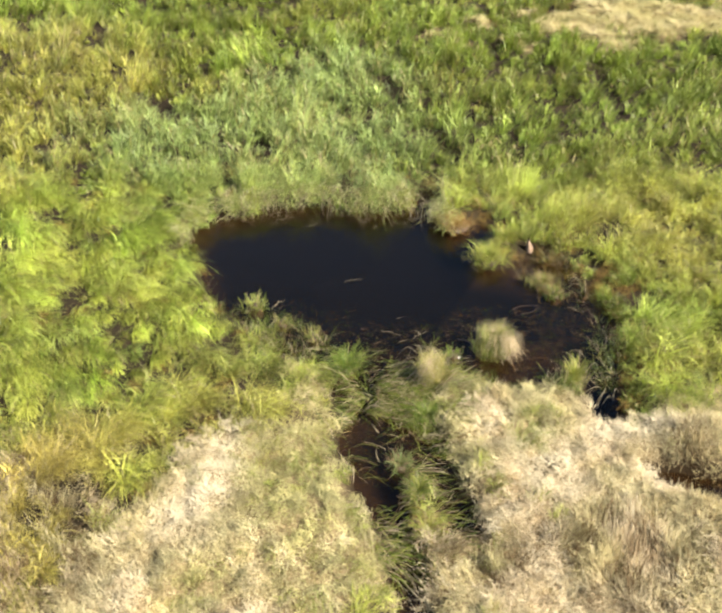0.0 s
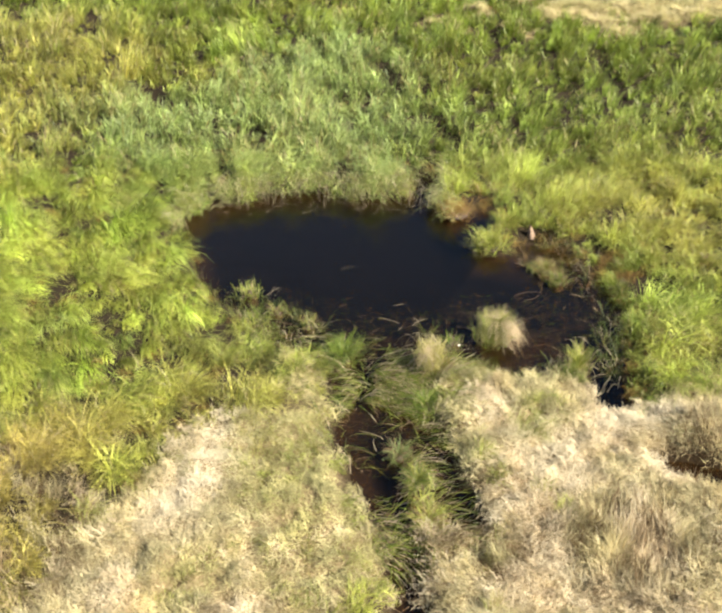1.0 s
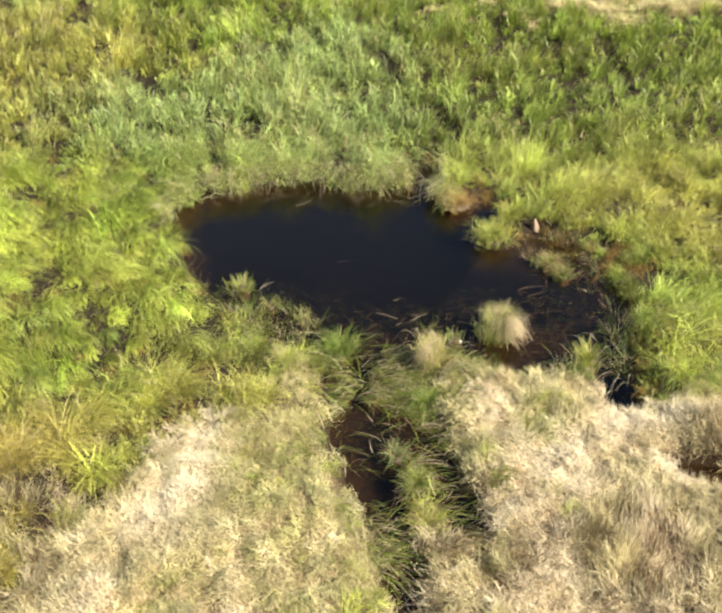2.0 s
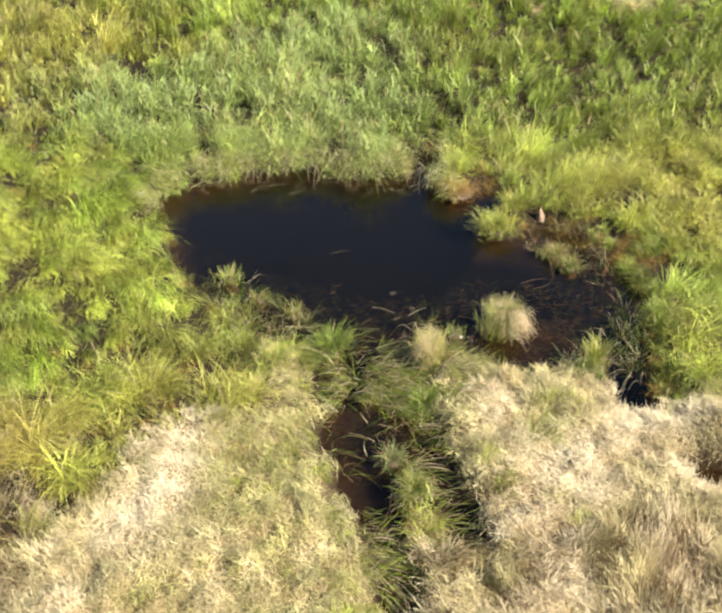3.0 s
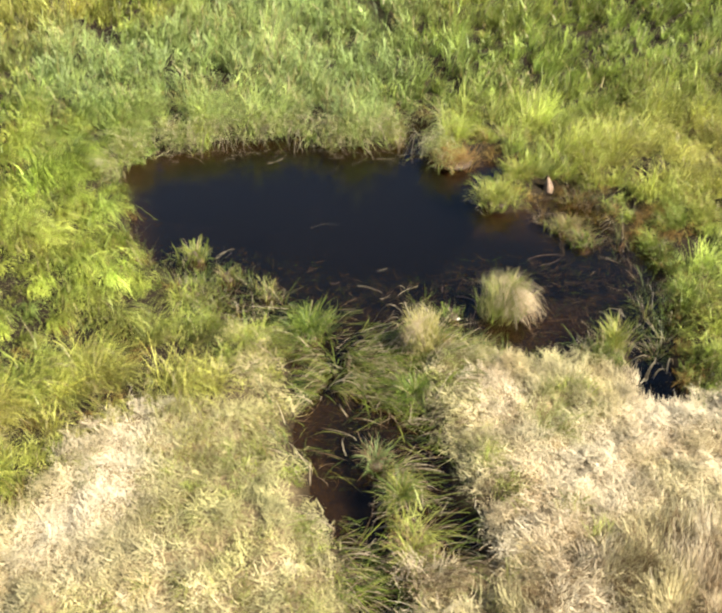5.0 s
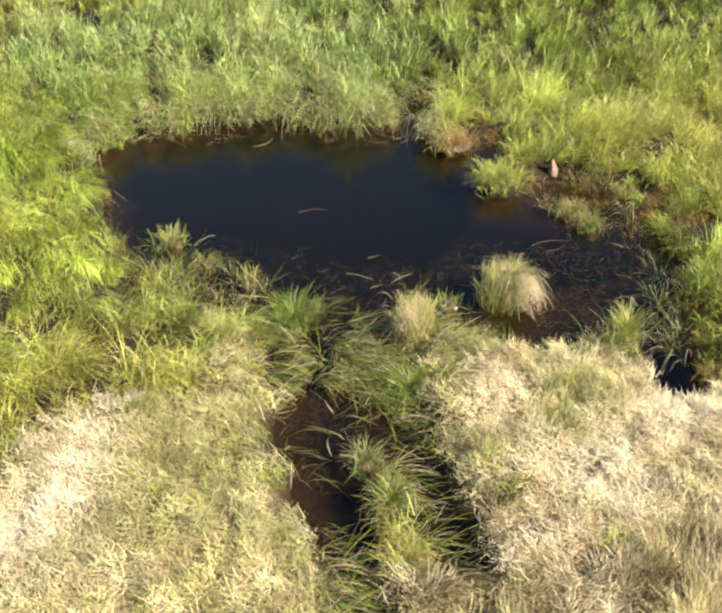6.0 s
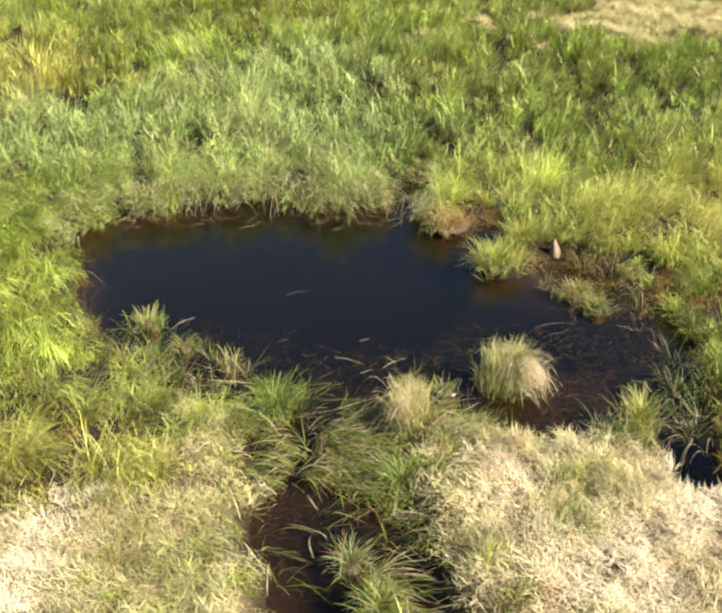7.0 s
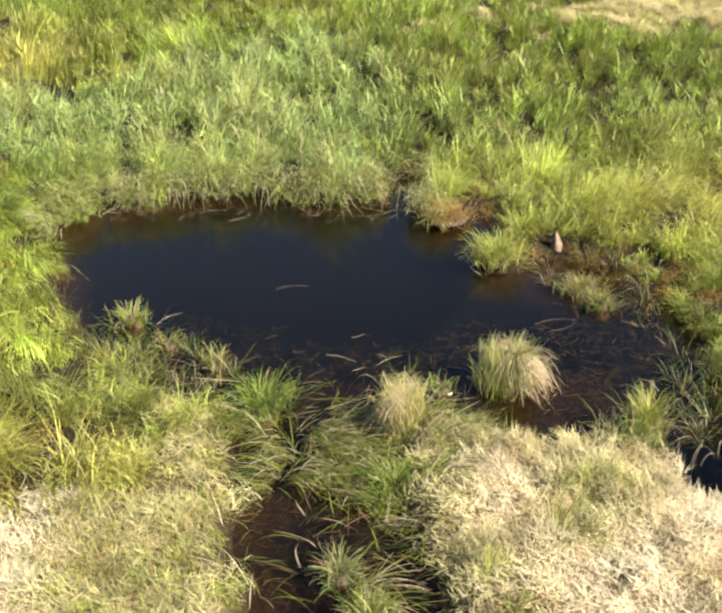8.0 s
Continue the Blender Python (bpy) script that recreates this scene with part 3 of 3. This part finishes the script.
def lodged(name, count, label):
    """Long dark-green sedge leaves that arch and lie over the outflow's muddy water."""
    x, y = rng.normal(0.30, 1.0, count), rng.uniform(8.0, 13.6, count)
    d = pond_edge(x, y)
    ok = (ellipse(x, y, 0.35, 11.72, 1.25, 0.98) + ragged(x, y, 0.6) < 0) | ((np.abs(d) < 0.2) & (rng.random(count) < 0.5) & (y < 11.4))
    ok |= (ellipse(x, y, -0.95, 12.85, 1.0, 0.55, -12) + ragged(x, y, 0.7) < 0) & (rng.random(count) < 0.5)
    ok &= (y < 12.6 - 0.15 * np.clip(x, -1, 1)) | (rng.random(count) < 0.16)
    ok &= (ellipse(x, y, 0.20, 10.72, 0.60, 0.52) > 0) | (rng.random(count) < 0.06)
    ok &= rng.random(count) < np.clip((fbm(x, y, 0.40, 44) - 0.37) * 7, 0.04, 1)
    x, y = x[ok], y[ok]
    m = len(x)
    base = np.stack((x, y, np.maximum(ground_height(x, y), -0.03) + rng.uniform(-0.02, 0.05, m)), 1)
    heading = np.where(x + fbm(x, y, 0.7, 50) * 1.6 > 0.9, -0.35, -2.7) + (fbm(x, y, 0.5, 51) - 0.5) * 2.5 + rng.normal(0, 0.5, m)
    shore = (y > 12.35) & (rng.random(m) < 0.9)
    tone = blend(blend(DEEP * 0.7, FRESH * 0.8, rng.random(m) ** 1.3), YELLOW, rng.random(m) ** 2 * 0.4) * rng.uniform(0.6, 1.5, (m, 1))
    old = rng.random(m) < 0.36
    tone[old] = blend(BROWN, STRAW, rng.random(old.sum()) ** 1.5)
    me = blade_mesh(name, base, rng.uniform(0.16, 0.58, m), rng.uniform(0.0055, 0.0115, m), heading, np.where(shore, rng.uniform(1.15, 1.5, m), rng.uniform(0.4, 1.25, m)), np.where(shore, rng.uniform(0.0, 0.4, m), rng.uniform(0.5, 1.5, m)), tone, 5)
    return tagged(new(name, me), label, "grass", kind="stuff")


lodged("lodged_grass", 22000, "long dark green grass combed flat over the outflow of the pond")


def waterweed(name, count, label):
    """Fine brown strands that trail at the surface along the near shore and in the right arm."""
    x, y = rng.uniform(-3.2, 4.4, count), rng.uniform(9.8, 15.8, count)
    d = pond_edge(x, y)
    outflow = ellipse(x, y, 0.2, 10.8, 0.75, 0.95) + ragged(x, y, 0.4) < 0
    near = soft_step(y - 13.8 - 0.45 * np.clip(x - 1.6, 0, None) + 0.28 * np.clip(x + 0.8, None, 0) + ragged(x, y, 1.0), 0.9)
    ok = (d < 0.05) & (rng.random(count) < np.where(y > 12, near, 0.75 * outflow))
    x, y = x[ok], y[ok]
    m = len(x)
    base = np.stack((x, y, 0.014 - 0.13 * rng.random(m) ** 0.7), 1)
    tone = blend(BROWN * 0.45, TAN, rng.random(m) ** 5) * rng.uniform(0.5, 1.0, (m, 1))
    green = rng.random(m) < 0.25
    tone[green] = DEEP * 0.7
    me = blade_mesh(name, base, rng.uniform(0.05, 0.26, m), rng.uniform(0.002, 0.005, m), rng.uniform(0, 6.28, m), rng.uniform(1.40, 1.60, m), rng.uniform(-0.15, 0.12, m), tone, 3, DRY_LEAF)
    return tagged(new(name, me), label, "water weed", kind="stuff")


waterweed("water_weed", 15500, "thin brown strands of dead weed drifting in shallow water")


# ---- single things ----
def part(name, me, mat, parent, label=""):
    if mat:
        me.materials.append(mat)
    ob = new(name, me)
    ob.parent = parent
    if label:
        ob["label"] = label
    return ob


def thing(name, x, y, z, label, category, group=""):
    ob = new(name)
    ob.empty_display_size = 0.1
    ob.location = (x, y, z)
    return tagged(ob, label, category, group)


def root_mesh(radius, height):
    """A lumpy, matted foot of roots and old leaf bases."""
    bm = bmesh.new()
    bmesh.ops.create_icosphere(bm, subdivisions=3, radius=1.0)
    for v in bm.verts:
        k = 1 + 0.35 * (noise.noise(v.co * 2.3 + Vector((radius * 9, height * 7, 1))))
        v.co = Vector((v.co.x * radius * k, v.co.y * radius * k, max(v.co.z, -0.35) * height * k))
    for f in bm.faces:
        f.smooth = True
    me = bpy.data.meshes.new("root_base")
    bm.to_mesh(me)
    bm.free()
    return me


def leaf_part(name, count, radius, height, low, high, droop, tones, parent, width=0.008, toward=0.0, amount=0.0, dry=False, label="", shift=(0, 0), segs=6, curl=1.3, crown=0.0):
    az = rng.uniform(0, 2 * math.pi, count)
    r = np.minimum(np.abs(rng.normal(0, 0.62, count)), 1.3) * radius
    base = np.stack((np.cos(az) * r + shift[0], np.sin(az) * r + shift[1], 0.10 * height * (1 - r / radius) + crown * (1 - 0.5 * (r / radius) ** 2)), 1)
    az2, lean = steer(az + rng.normal(0, 0.5 if crown else 1.2, count), rng.uniform(low, high, count), np.full(count, toward), amount)
    tone = blend(tones[0], tones[1], np.clip(0.5 + 0.5 * np.sin(az * 5 + radius * 90) * 0.7 + rng.normal(0, 0.25, count), 0, 1)) * rng.uniform(0.65, 1.25, (count, 1))
    me = blade_mesh(name, base, height * rng.uniform(0.35, 1.2, count), width * rng.uniform(0.7, 1.3, count), az2, lean, rng.uniform(0.75 if crown else 0.4, 1.0, count) * droop, tone, segs, DRY_LEAF if dry else GREEN_LEAF, curl)
    return part(name, me, None, parent, label)


def tussock(name, x, y, radius, height, green, dry, label, z=None, tones=(DEEP, FRESH), dry_tones=(TAN, STRAW * 0.82), droop=1.0, dry_toward=0.0, dry_amount=0.0, group="tussocks in and round the pond", dry_shift=(0, 0), dry_droop=2.0, dry_long=1.0, spread=0.45, crown=0.0, dry_radius=0.0, leaf=0.008, lean_to=0.0, lean_by=0.0):
    z = float(ground_height(np.array([x]), np.array([y]))[0]) if z is None else z
    t = thing(name, x, y, z, label, "grass tussock", group)
    part("root_base", root_mesh(radius * 0.75, 0.05 + max(0, -z) * 1.1), ROOT_BASE, t, "dark matted root base")
    if green:
        ob = leaf_part("green_leaves", green, radius, height, 0.0, spread, droop * 1.5, tones, t, leaf, lean_to, lean_by)
        ob.location.z = max(0.0, -z)
    if dry:
        ob = leaf_part("dry_leaves", dry, dry_radius or radius * 0.8, height * dry_long, 0.3 if crown else 0.0, 0.9 if crown else 0.4, dry_droop, dry_tones, t, 0.0045, dry_toward, dry_amount, True, "bleached dead leaves", dry_shift, curl=0.7, crown=crown)
        ob.location.z = max(0.0, -z)
    return t


tussock("sedge_tussock", 2.20, 12.96, 0.23, 0.47, 1500, 520, "big sedge tussock with drooping bleached leaves in the pond", tones=(FRESH * 0.95, blend(YELLOW, STRAW, 0.35)), droop=0.75, spread=0.30, dry_toward=0.15, dry_amount=0.42, dry_shift=(0.15, 0.07), dry_droop=2.5, dry_long=1.1, crown=0.28, dry_radius=0.13, leaf=0.0055, lean_to=0.3, lean_by=0.14)
tussock("sedge_tussock", 1.16, 12.10, 0.15, 0.52, 800, 240, "upright straw-pale tussock at the pond's near bank", tones=(blend(YELLOW, STRAW, 0.5), YELLOW), droop=0.7, spread=0.24, dry_toward=3.1, dry_amount=0.45, dry_droop=2.6, dry_long=0.85, crown=0.38, dry_shift=(-0.06, 0.04), dry_radius=0.08, leaf=0.0055, lean_to=2.0, lean_by=0.08)
tussock("sedge_tussock", -0.32, 12.45, 0.22, 0.42, 420, 50, "fresh green tussock beside the outflow", tones=(DEEP, FRESH), droop=1.4)
tussock("sedge_tussock", -2.08, 14.20, 0.18, 0.28, 170, 40, "small light green tussock standing in the water", tones=(FRESH * 0.8, blend(FRESH, YELLOW, 0.6)), droop=1.2, spread=0.8)
tussock("sedge_tussock", 1.80, 16.95, 0.34, 0.30, 130, 560, "low rust-brown tussock at the pond's corner", tones=(YELLOW, RUST), dry_tones=(RUST * 0.9, blend(RUST, TAN, 0.6)), droop=1.6, dry_droop=2.0)
tussock("sedge_tussock", 2.38, 15.68, 0.26, 0.42, 520, 60, "bright yellow-green tussock standing in the water", tones=(FRESH, YELLOW), droop=1.4, spread=0.6)
tussock("sedge_tussock", 2.78, 16.42, 0.18, 0.40, 420, 40, "bright green tussock on the wet bank", tones=(FRESH, YELLOW), droop=1.4)
tussock("sedge_tussock", 3.50, 12.10, 0.16, 0.42, 260, 90, "upright green tussock between the straw and the ditch", tones=(FRESH, YELLOW), droop=0.8, spread=0.22)
tussock("sedge_tussock", 3.35, 15.00, 0.26, 0.26, 160, 220, "thin brownish tussock in the muddy shallows", tones=(DEEP, YELLOW), dry_tones=(BROWN, TAN), droop=1.8)
tussock("sedge_tussock", 3.52, 14.62, 0.16, 0.24, 110, 100, "olive green tussock in the muddy shallows", tones=(DEEP, FRESH), dry_tones=(BROWN, TAN), droop=1.7)
tussock("sedge_tussock", 4.62, 13.2, 0.22, 0.36, 260, 110, "olive green tussock on the ditch bank", tones=(DEEP, FRESH), dry_tones=(BROWN, TAN), droop=1.6)
tussock("sedge_tussock", 0.84, 9.60, 0.13, 0.36, 240, 90, "green and yellow tussock between two channels", tones=(DEEP, blend(FRESH, OCHRE, 0.5)), droop=1.5)
tussock("sedge_tussock", 0.98, 8.85, 0.18, 0.36, 150, 220, "half-dry yellowish tussock between two channels", tones=(FRESH, YELLOW), dry_tones=(BROWN, TAN), droop=1.5)
tussock("sedge_tussock", 0.58, 10.20, 0.14, 0.30, 90, 110, "thin grey-green tussock in the outflow", tones=(DEEP, BLUE), dry_tones=(BROWN, TAN), droop=1.7)
tussock("sedge_tussock", 1.02, 11.2, 0.18, 0.36, 260, 60, "dark green tussock over the outflow", tones=(DEEP, FRESH), droop=1.7)
tussock("sedge_tussock", -1.55, 13.70, 0.14, 0.24, 60, 40, "thin green tussock at the pond's near shore", tones=(DEEP, YELLOW), dry_tones=(BROWN, TAN), droop=1.7)
tussock("sedge_tussock", -0.95, 13.30, 0.14, 0.24, 60, 40, "thin green tussock at the pond's near shore", tones=(DEEP, YELLOW), dry_tones=(BROWN, TAN), droop=1.7)
tussock("sedge_tussock", 1.55, 12.85, 0.12, 0.20, 60, 30, "sparse green shoots under shallow water", tones=(DEEP, FRESH), droop=1.2)


def stem_mesh(name, length, radius, bow, kink=0.0, lift=0.0):
    """A thin hollow-looking stem lying along x, bowed sideways and broken at a kink."""
    bm = bmesh.new()
    rings, sides = 9, 6
    grid = []
    for i in range(rings):
        u = i / (rings - 1)
        c = Vector(((u - 0.5) * length, bow * math.sin(math.pi * u) + (kink * (u - 0.6) if u > 0.6 else 0), lift * math.sin(math.pi * u)))
        r = radius * (1 - 0.55 * u)
        grid.append([bm.verts.new(c + Vector((0, r * math.cos(2 * math.pi * k / sides), r * math.sin(2 * math.pi * k / sides)))) for k in range(sides)])
    for a, b in zip(grid, grid[1:]):
        for k in range(sides):
            bm.faces.new((a[k], a[(k + 1) % sides], b[(k + 1) % sides], b[k])).smooth = True
    bm.faces.new(grid[0][::-1])
    bm.faces.new(grid[-1])
    me = bpy.data.meshes.new(name)
    bm.to_mesh(me)
    bm.free()
    return me


def stem(name, x, y, z, heading, length, radius, bow, mat, label, kink=0.0, tilt=0.0, lift=0.0):
    me = stem_mesh(name, length, radius * 0.32, bow * 1.6, kink, lift)
    me.materials.append(mat)
    ob = tagged(new(name, me), label, "dead stem", "dead stems in the pond")
    ob.matrix_world = pose(x, y, z, 0, tilt, heading)
    return ob


# stems that can be told apart
stem("dead_reed", 0.98, 13.42, 0.008, 38, 0.34, 0.009, 0.02, PALE_STEM, "pale dead stem floating crossed over another")
stem("dead_reed", 0.93, 13.47, 0.012, -50, 0.18, 0.008, 0.01, PALE_STEM, "short pale dead stem lying across another")
stem("dead_reed", 0.42, 13.42, 0.006, -38, 0.36, 0.009, 0.05, PALE_STEM, "bent pale stem floating near the bank", 0.25)
stem("dead_reed", 1.72, 13.05, 0.004, -70, 0.55, 0.014, 0.10, BROWN_STEM, "thick grey-brown stem arching out of the shallows", lift=0.06)
stem("dead_reed", 1.52, 12.58, 0.10, 3, 0.66, 0.007, -0.02, PALE_STEM, "long straight straw lying across the near bank")
stem("dead_reed", -0.25, 15.05, 0.003, 8, 0.42, 0.003, 0.05, PALE_STEM, "thin curved reed leaf floating on open water", 0.1)
stem("dead_reed", 2.95, 14.25, 0.008, 12, 0.52, 0.008, 0.04, BROWN_STEM, "thin dead reed stem floating in the side arm")
stem("dead_reed", 3.02, 14.15, 0.014, 32, 0.36, 0.007, -0.03, BROWN_STEM, "thin dead reed stem floating in the side arm")
stem("dead_reed", 2.95, 15.15, 0.008, -35, 0.30, 0.008, 0.02, PALE_STEM, "short pale stem floating in muddy shallows")
stem("dead_reed", 3.1, 15.4, 0.008, 20, 0.26, 0.007, 0.02, PALE_STEM, "short pale stem floating in muddy shallows")
stem("dead_reed", -1.72, 14.28, 0.008, 62, 0.24, 0.010, 0.01, PALE_STEM, "short pale reed stem beside a small tussock")
stem("dead_reed", -1.62, 14.36, 0.008, 40, 0.22, 0.008, 0.02, PALE_STEM, "short pale reed stem beside a small tussock")
# drift along the far shore
for k in range(64):
    u = random.random()
    x, y = -3.2 + 4.9 * u, 17.45 + 0.25 * math.sin(math.pi * u) - abs(random.gauss(0, 0.30))
    stem("dead_reed", x, y, 0.004 + 0.012 * random.random(), random.gauss(-8, 38), random.uniform(0.12, 0.5), random.uniform(0.003, 0.007), random.uniform(-0.09, 0.09), PALE_STEM if random.random() < 0.55 else BROWN_STEM, "thin dead reed stem drifted against the far shore", random.uniform(-0.3, 0.3))
# broken twigs scattered over the near shallows
for k in range(15):
    x, y = random.uniform(-1.6, 3.3), random.uniform(12.9, 14.0)
    if pond_edge(np.array([x]), np.array([y]))[0] < -0.05:
        stem("dead_reed", x, y, 0.005, random.uniform(0, 180), random.uniform(0.08, 0.26), random.uniform(0.004, 0.007), random.uniform(-0.03, 0.03), PALE_STEM if random.random() < 0.5 else BROWN_STEM, "short broken dead stem afloat in the shallows")


def bent_reed(x, y, heading, length, rise, label):
    """A dead reed leaf that arches out from the bank and hangs to the water: a folded ribbon."""
    bm = bmesh.new()
    rows = []
    for i in range(11):
        u = i / 10
        c = Vector((length * u, 0.06 * length * math.sin(5 * u), rise * math.sin(math.pi * min(1, 0.15 + u * 0.85)) + 0.01))
        w = 0.006 * (1 - u) ** 0.6 + 0.0015
        rows.append([bm.verts.new(c + Vector((0, s * w, 0.35 * w * abs(s)))) for s in (-1, 0, 1)])
    for a, b in zip(rows, rows[1:]):
        for k in range(2):
            bm.faces.new((a[k], b[k], b[k + 1], a[k + 1])).smooth = True
    bmesh.ops.solidify(bm, geom=bm.faces[:], thickness=0.0015)
    me = bpy.data.meshes.new("bent_reed")
    bm.to_mesh(me)
    bm.free()
    me.materials.append(PALE_STEM)
    ob = tagged(new("bent_reed", me), label, "dead reed", "bent dead leaves on the banks")
    z = max(0.0, float(ground_height(np.array([x]), np.array([y]))[0]))
    ob.matrix_world = pose(x, y, z, 0, 0, heading)
    return ob


for k in range(170):
    u = (k + random.random()) / 170
    x = -3.3 + 4.9 * u
    y = 17.60 + 0.28 * math.sin(math.pi * u) + random.uniform(-0.05, 0.30)
    bent_reed(x, y, random.gauss(-90, 62), random.uniform(0.3, 0.75), random.uniform(0.12, 0.36), "bleached dead reed leaf bent over the far bank")


# loose dead leaves arching over the ditch, the outflow and the pale tussock
for k in range(10):
    bent_reed(random.uniform(3.55, 4.15), random.uniform(11.5, 13.0), random.uniform(0, 360), random.uniform(0.25, 0.5), random.uniform(0.10, 0.25), "pale dead leaf arching over the dark ditch")
for k in range(9):
    bent_reed(random.uniform(-0.6, 1.2), random.uniform(9.6, 12.4), random.uniform(0, 360), random.uniform(0.20, 0.40), random.uniform(0.06, 0.16), "pale dead leaf arching over the muddy outflow")
for k in range(12):
    bent_reed(1.10 + random.gauss(0, 0.16), 12.45 + random.gauss(0, 0.14), random.gauss(190, 60), random.uniform(0.3, 0.5), random.uniform(0.18, 0.34), "bleached dead leaf hanging round a pale tussock")


# bleached leaves lying in layers where the side arm ends
for k in range(7):
    bent_reed(3.82 + 0.03 * random.random(), 14.84 + 0.045 * k, random.gauss(6, 9), random.uniform(0.22, 0.34), random.uniform(0.10, 0.22), "bleached flat reed leaf lying at the end of the side arm")


# plain pale disc standing in for a small white feather-like speck
def floating_speck(x, y):
    bm = bmesh.new()
    bmesh.ops.create_circle(bm, cap_ends=True, segments=12, radius=0.026)
    for v in bm.verts:
        v.co = Vector((v.co.x, v.co.y * 0.7, 0.006 * math.sin(v.co.x * 60)))
    bmesh.ops.solidify(bm, geom=bm.faces[:], thickness=0.003)
    me = bpy.data.meshes.new("floating_speck")
    bm.to_mesh(me)
    bm.free()
    me.materials.append(PALE_SPECK)
    ob = tagged(new("floating_speck", me), "small pale speck floating in brown shallow water", "leaf")
    ob.matrix_world = pose(x, y, 0.006, 0, 0, 20)
    return ob


floating_speck(1.63, 12.80)


def broken_stump(x, y):
    """A weathered, pointed stump of a small alder stem with a torn top."""
    bm = bmesh.new()
    sides, rings = 12, 7
    grid = []
    for i in range(rings):
        u = i / (rings - 1)
        r = 0.085 * (1 - u) ** 0.8 + 0.012
        row = []
        for k in range(sides):
            a = 2 * math.pi * k / sides
            rr = r * (1 + 0.16 * math.sin(3 * a + 1) + 0.07 * math.sin(7 * a + 4 * u))
            row.append(bm.verts.new((rr * math.cos(a) - 0.02 * u, rr * math.sin(a) * 0.8 + 0.03 * u, -0.05 + 0.25 * u + (0.03 * math.sin(5 * a) if i == rings - 1 else 0))))
        grid.append(row)
    for a, b in zip(grid, grid[1:]):
        for k in range(sides):
            bm.faces.new((a[k], a[(k + 1) % sides], b[(k + 1) % sides], b[k])).smooth = True
    bm.faces.new(grid[-1])
    bm.faces.new(grid[0][::-1])
    me = bpy.data.meshes.new("broken_stump")
    bm.to_mesh(me)
    bm.free()
    me.materials.append(STUMP_WOOD)
    ob = tagged(new("broken_stump", me), "weathered pinkish-brown pointed stump beside a bright green tussock", "stump")
    ob.matrix_world = pose(x, y, max(0.0, float(ground_height(np.array([x]), np.array([y]))[0])) + 0.02, 0, 0, 30)
    return ob


broken_stump(3.24, 16.12)
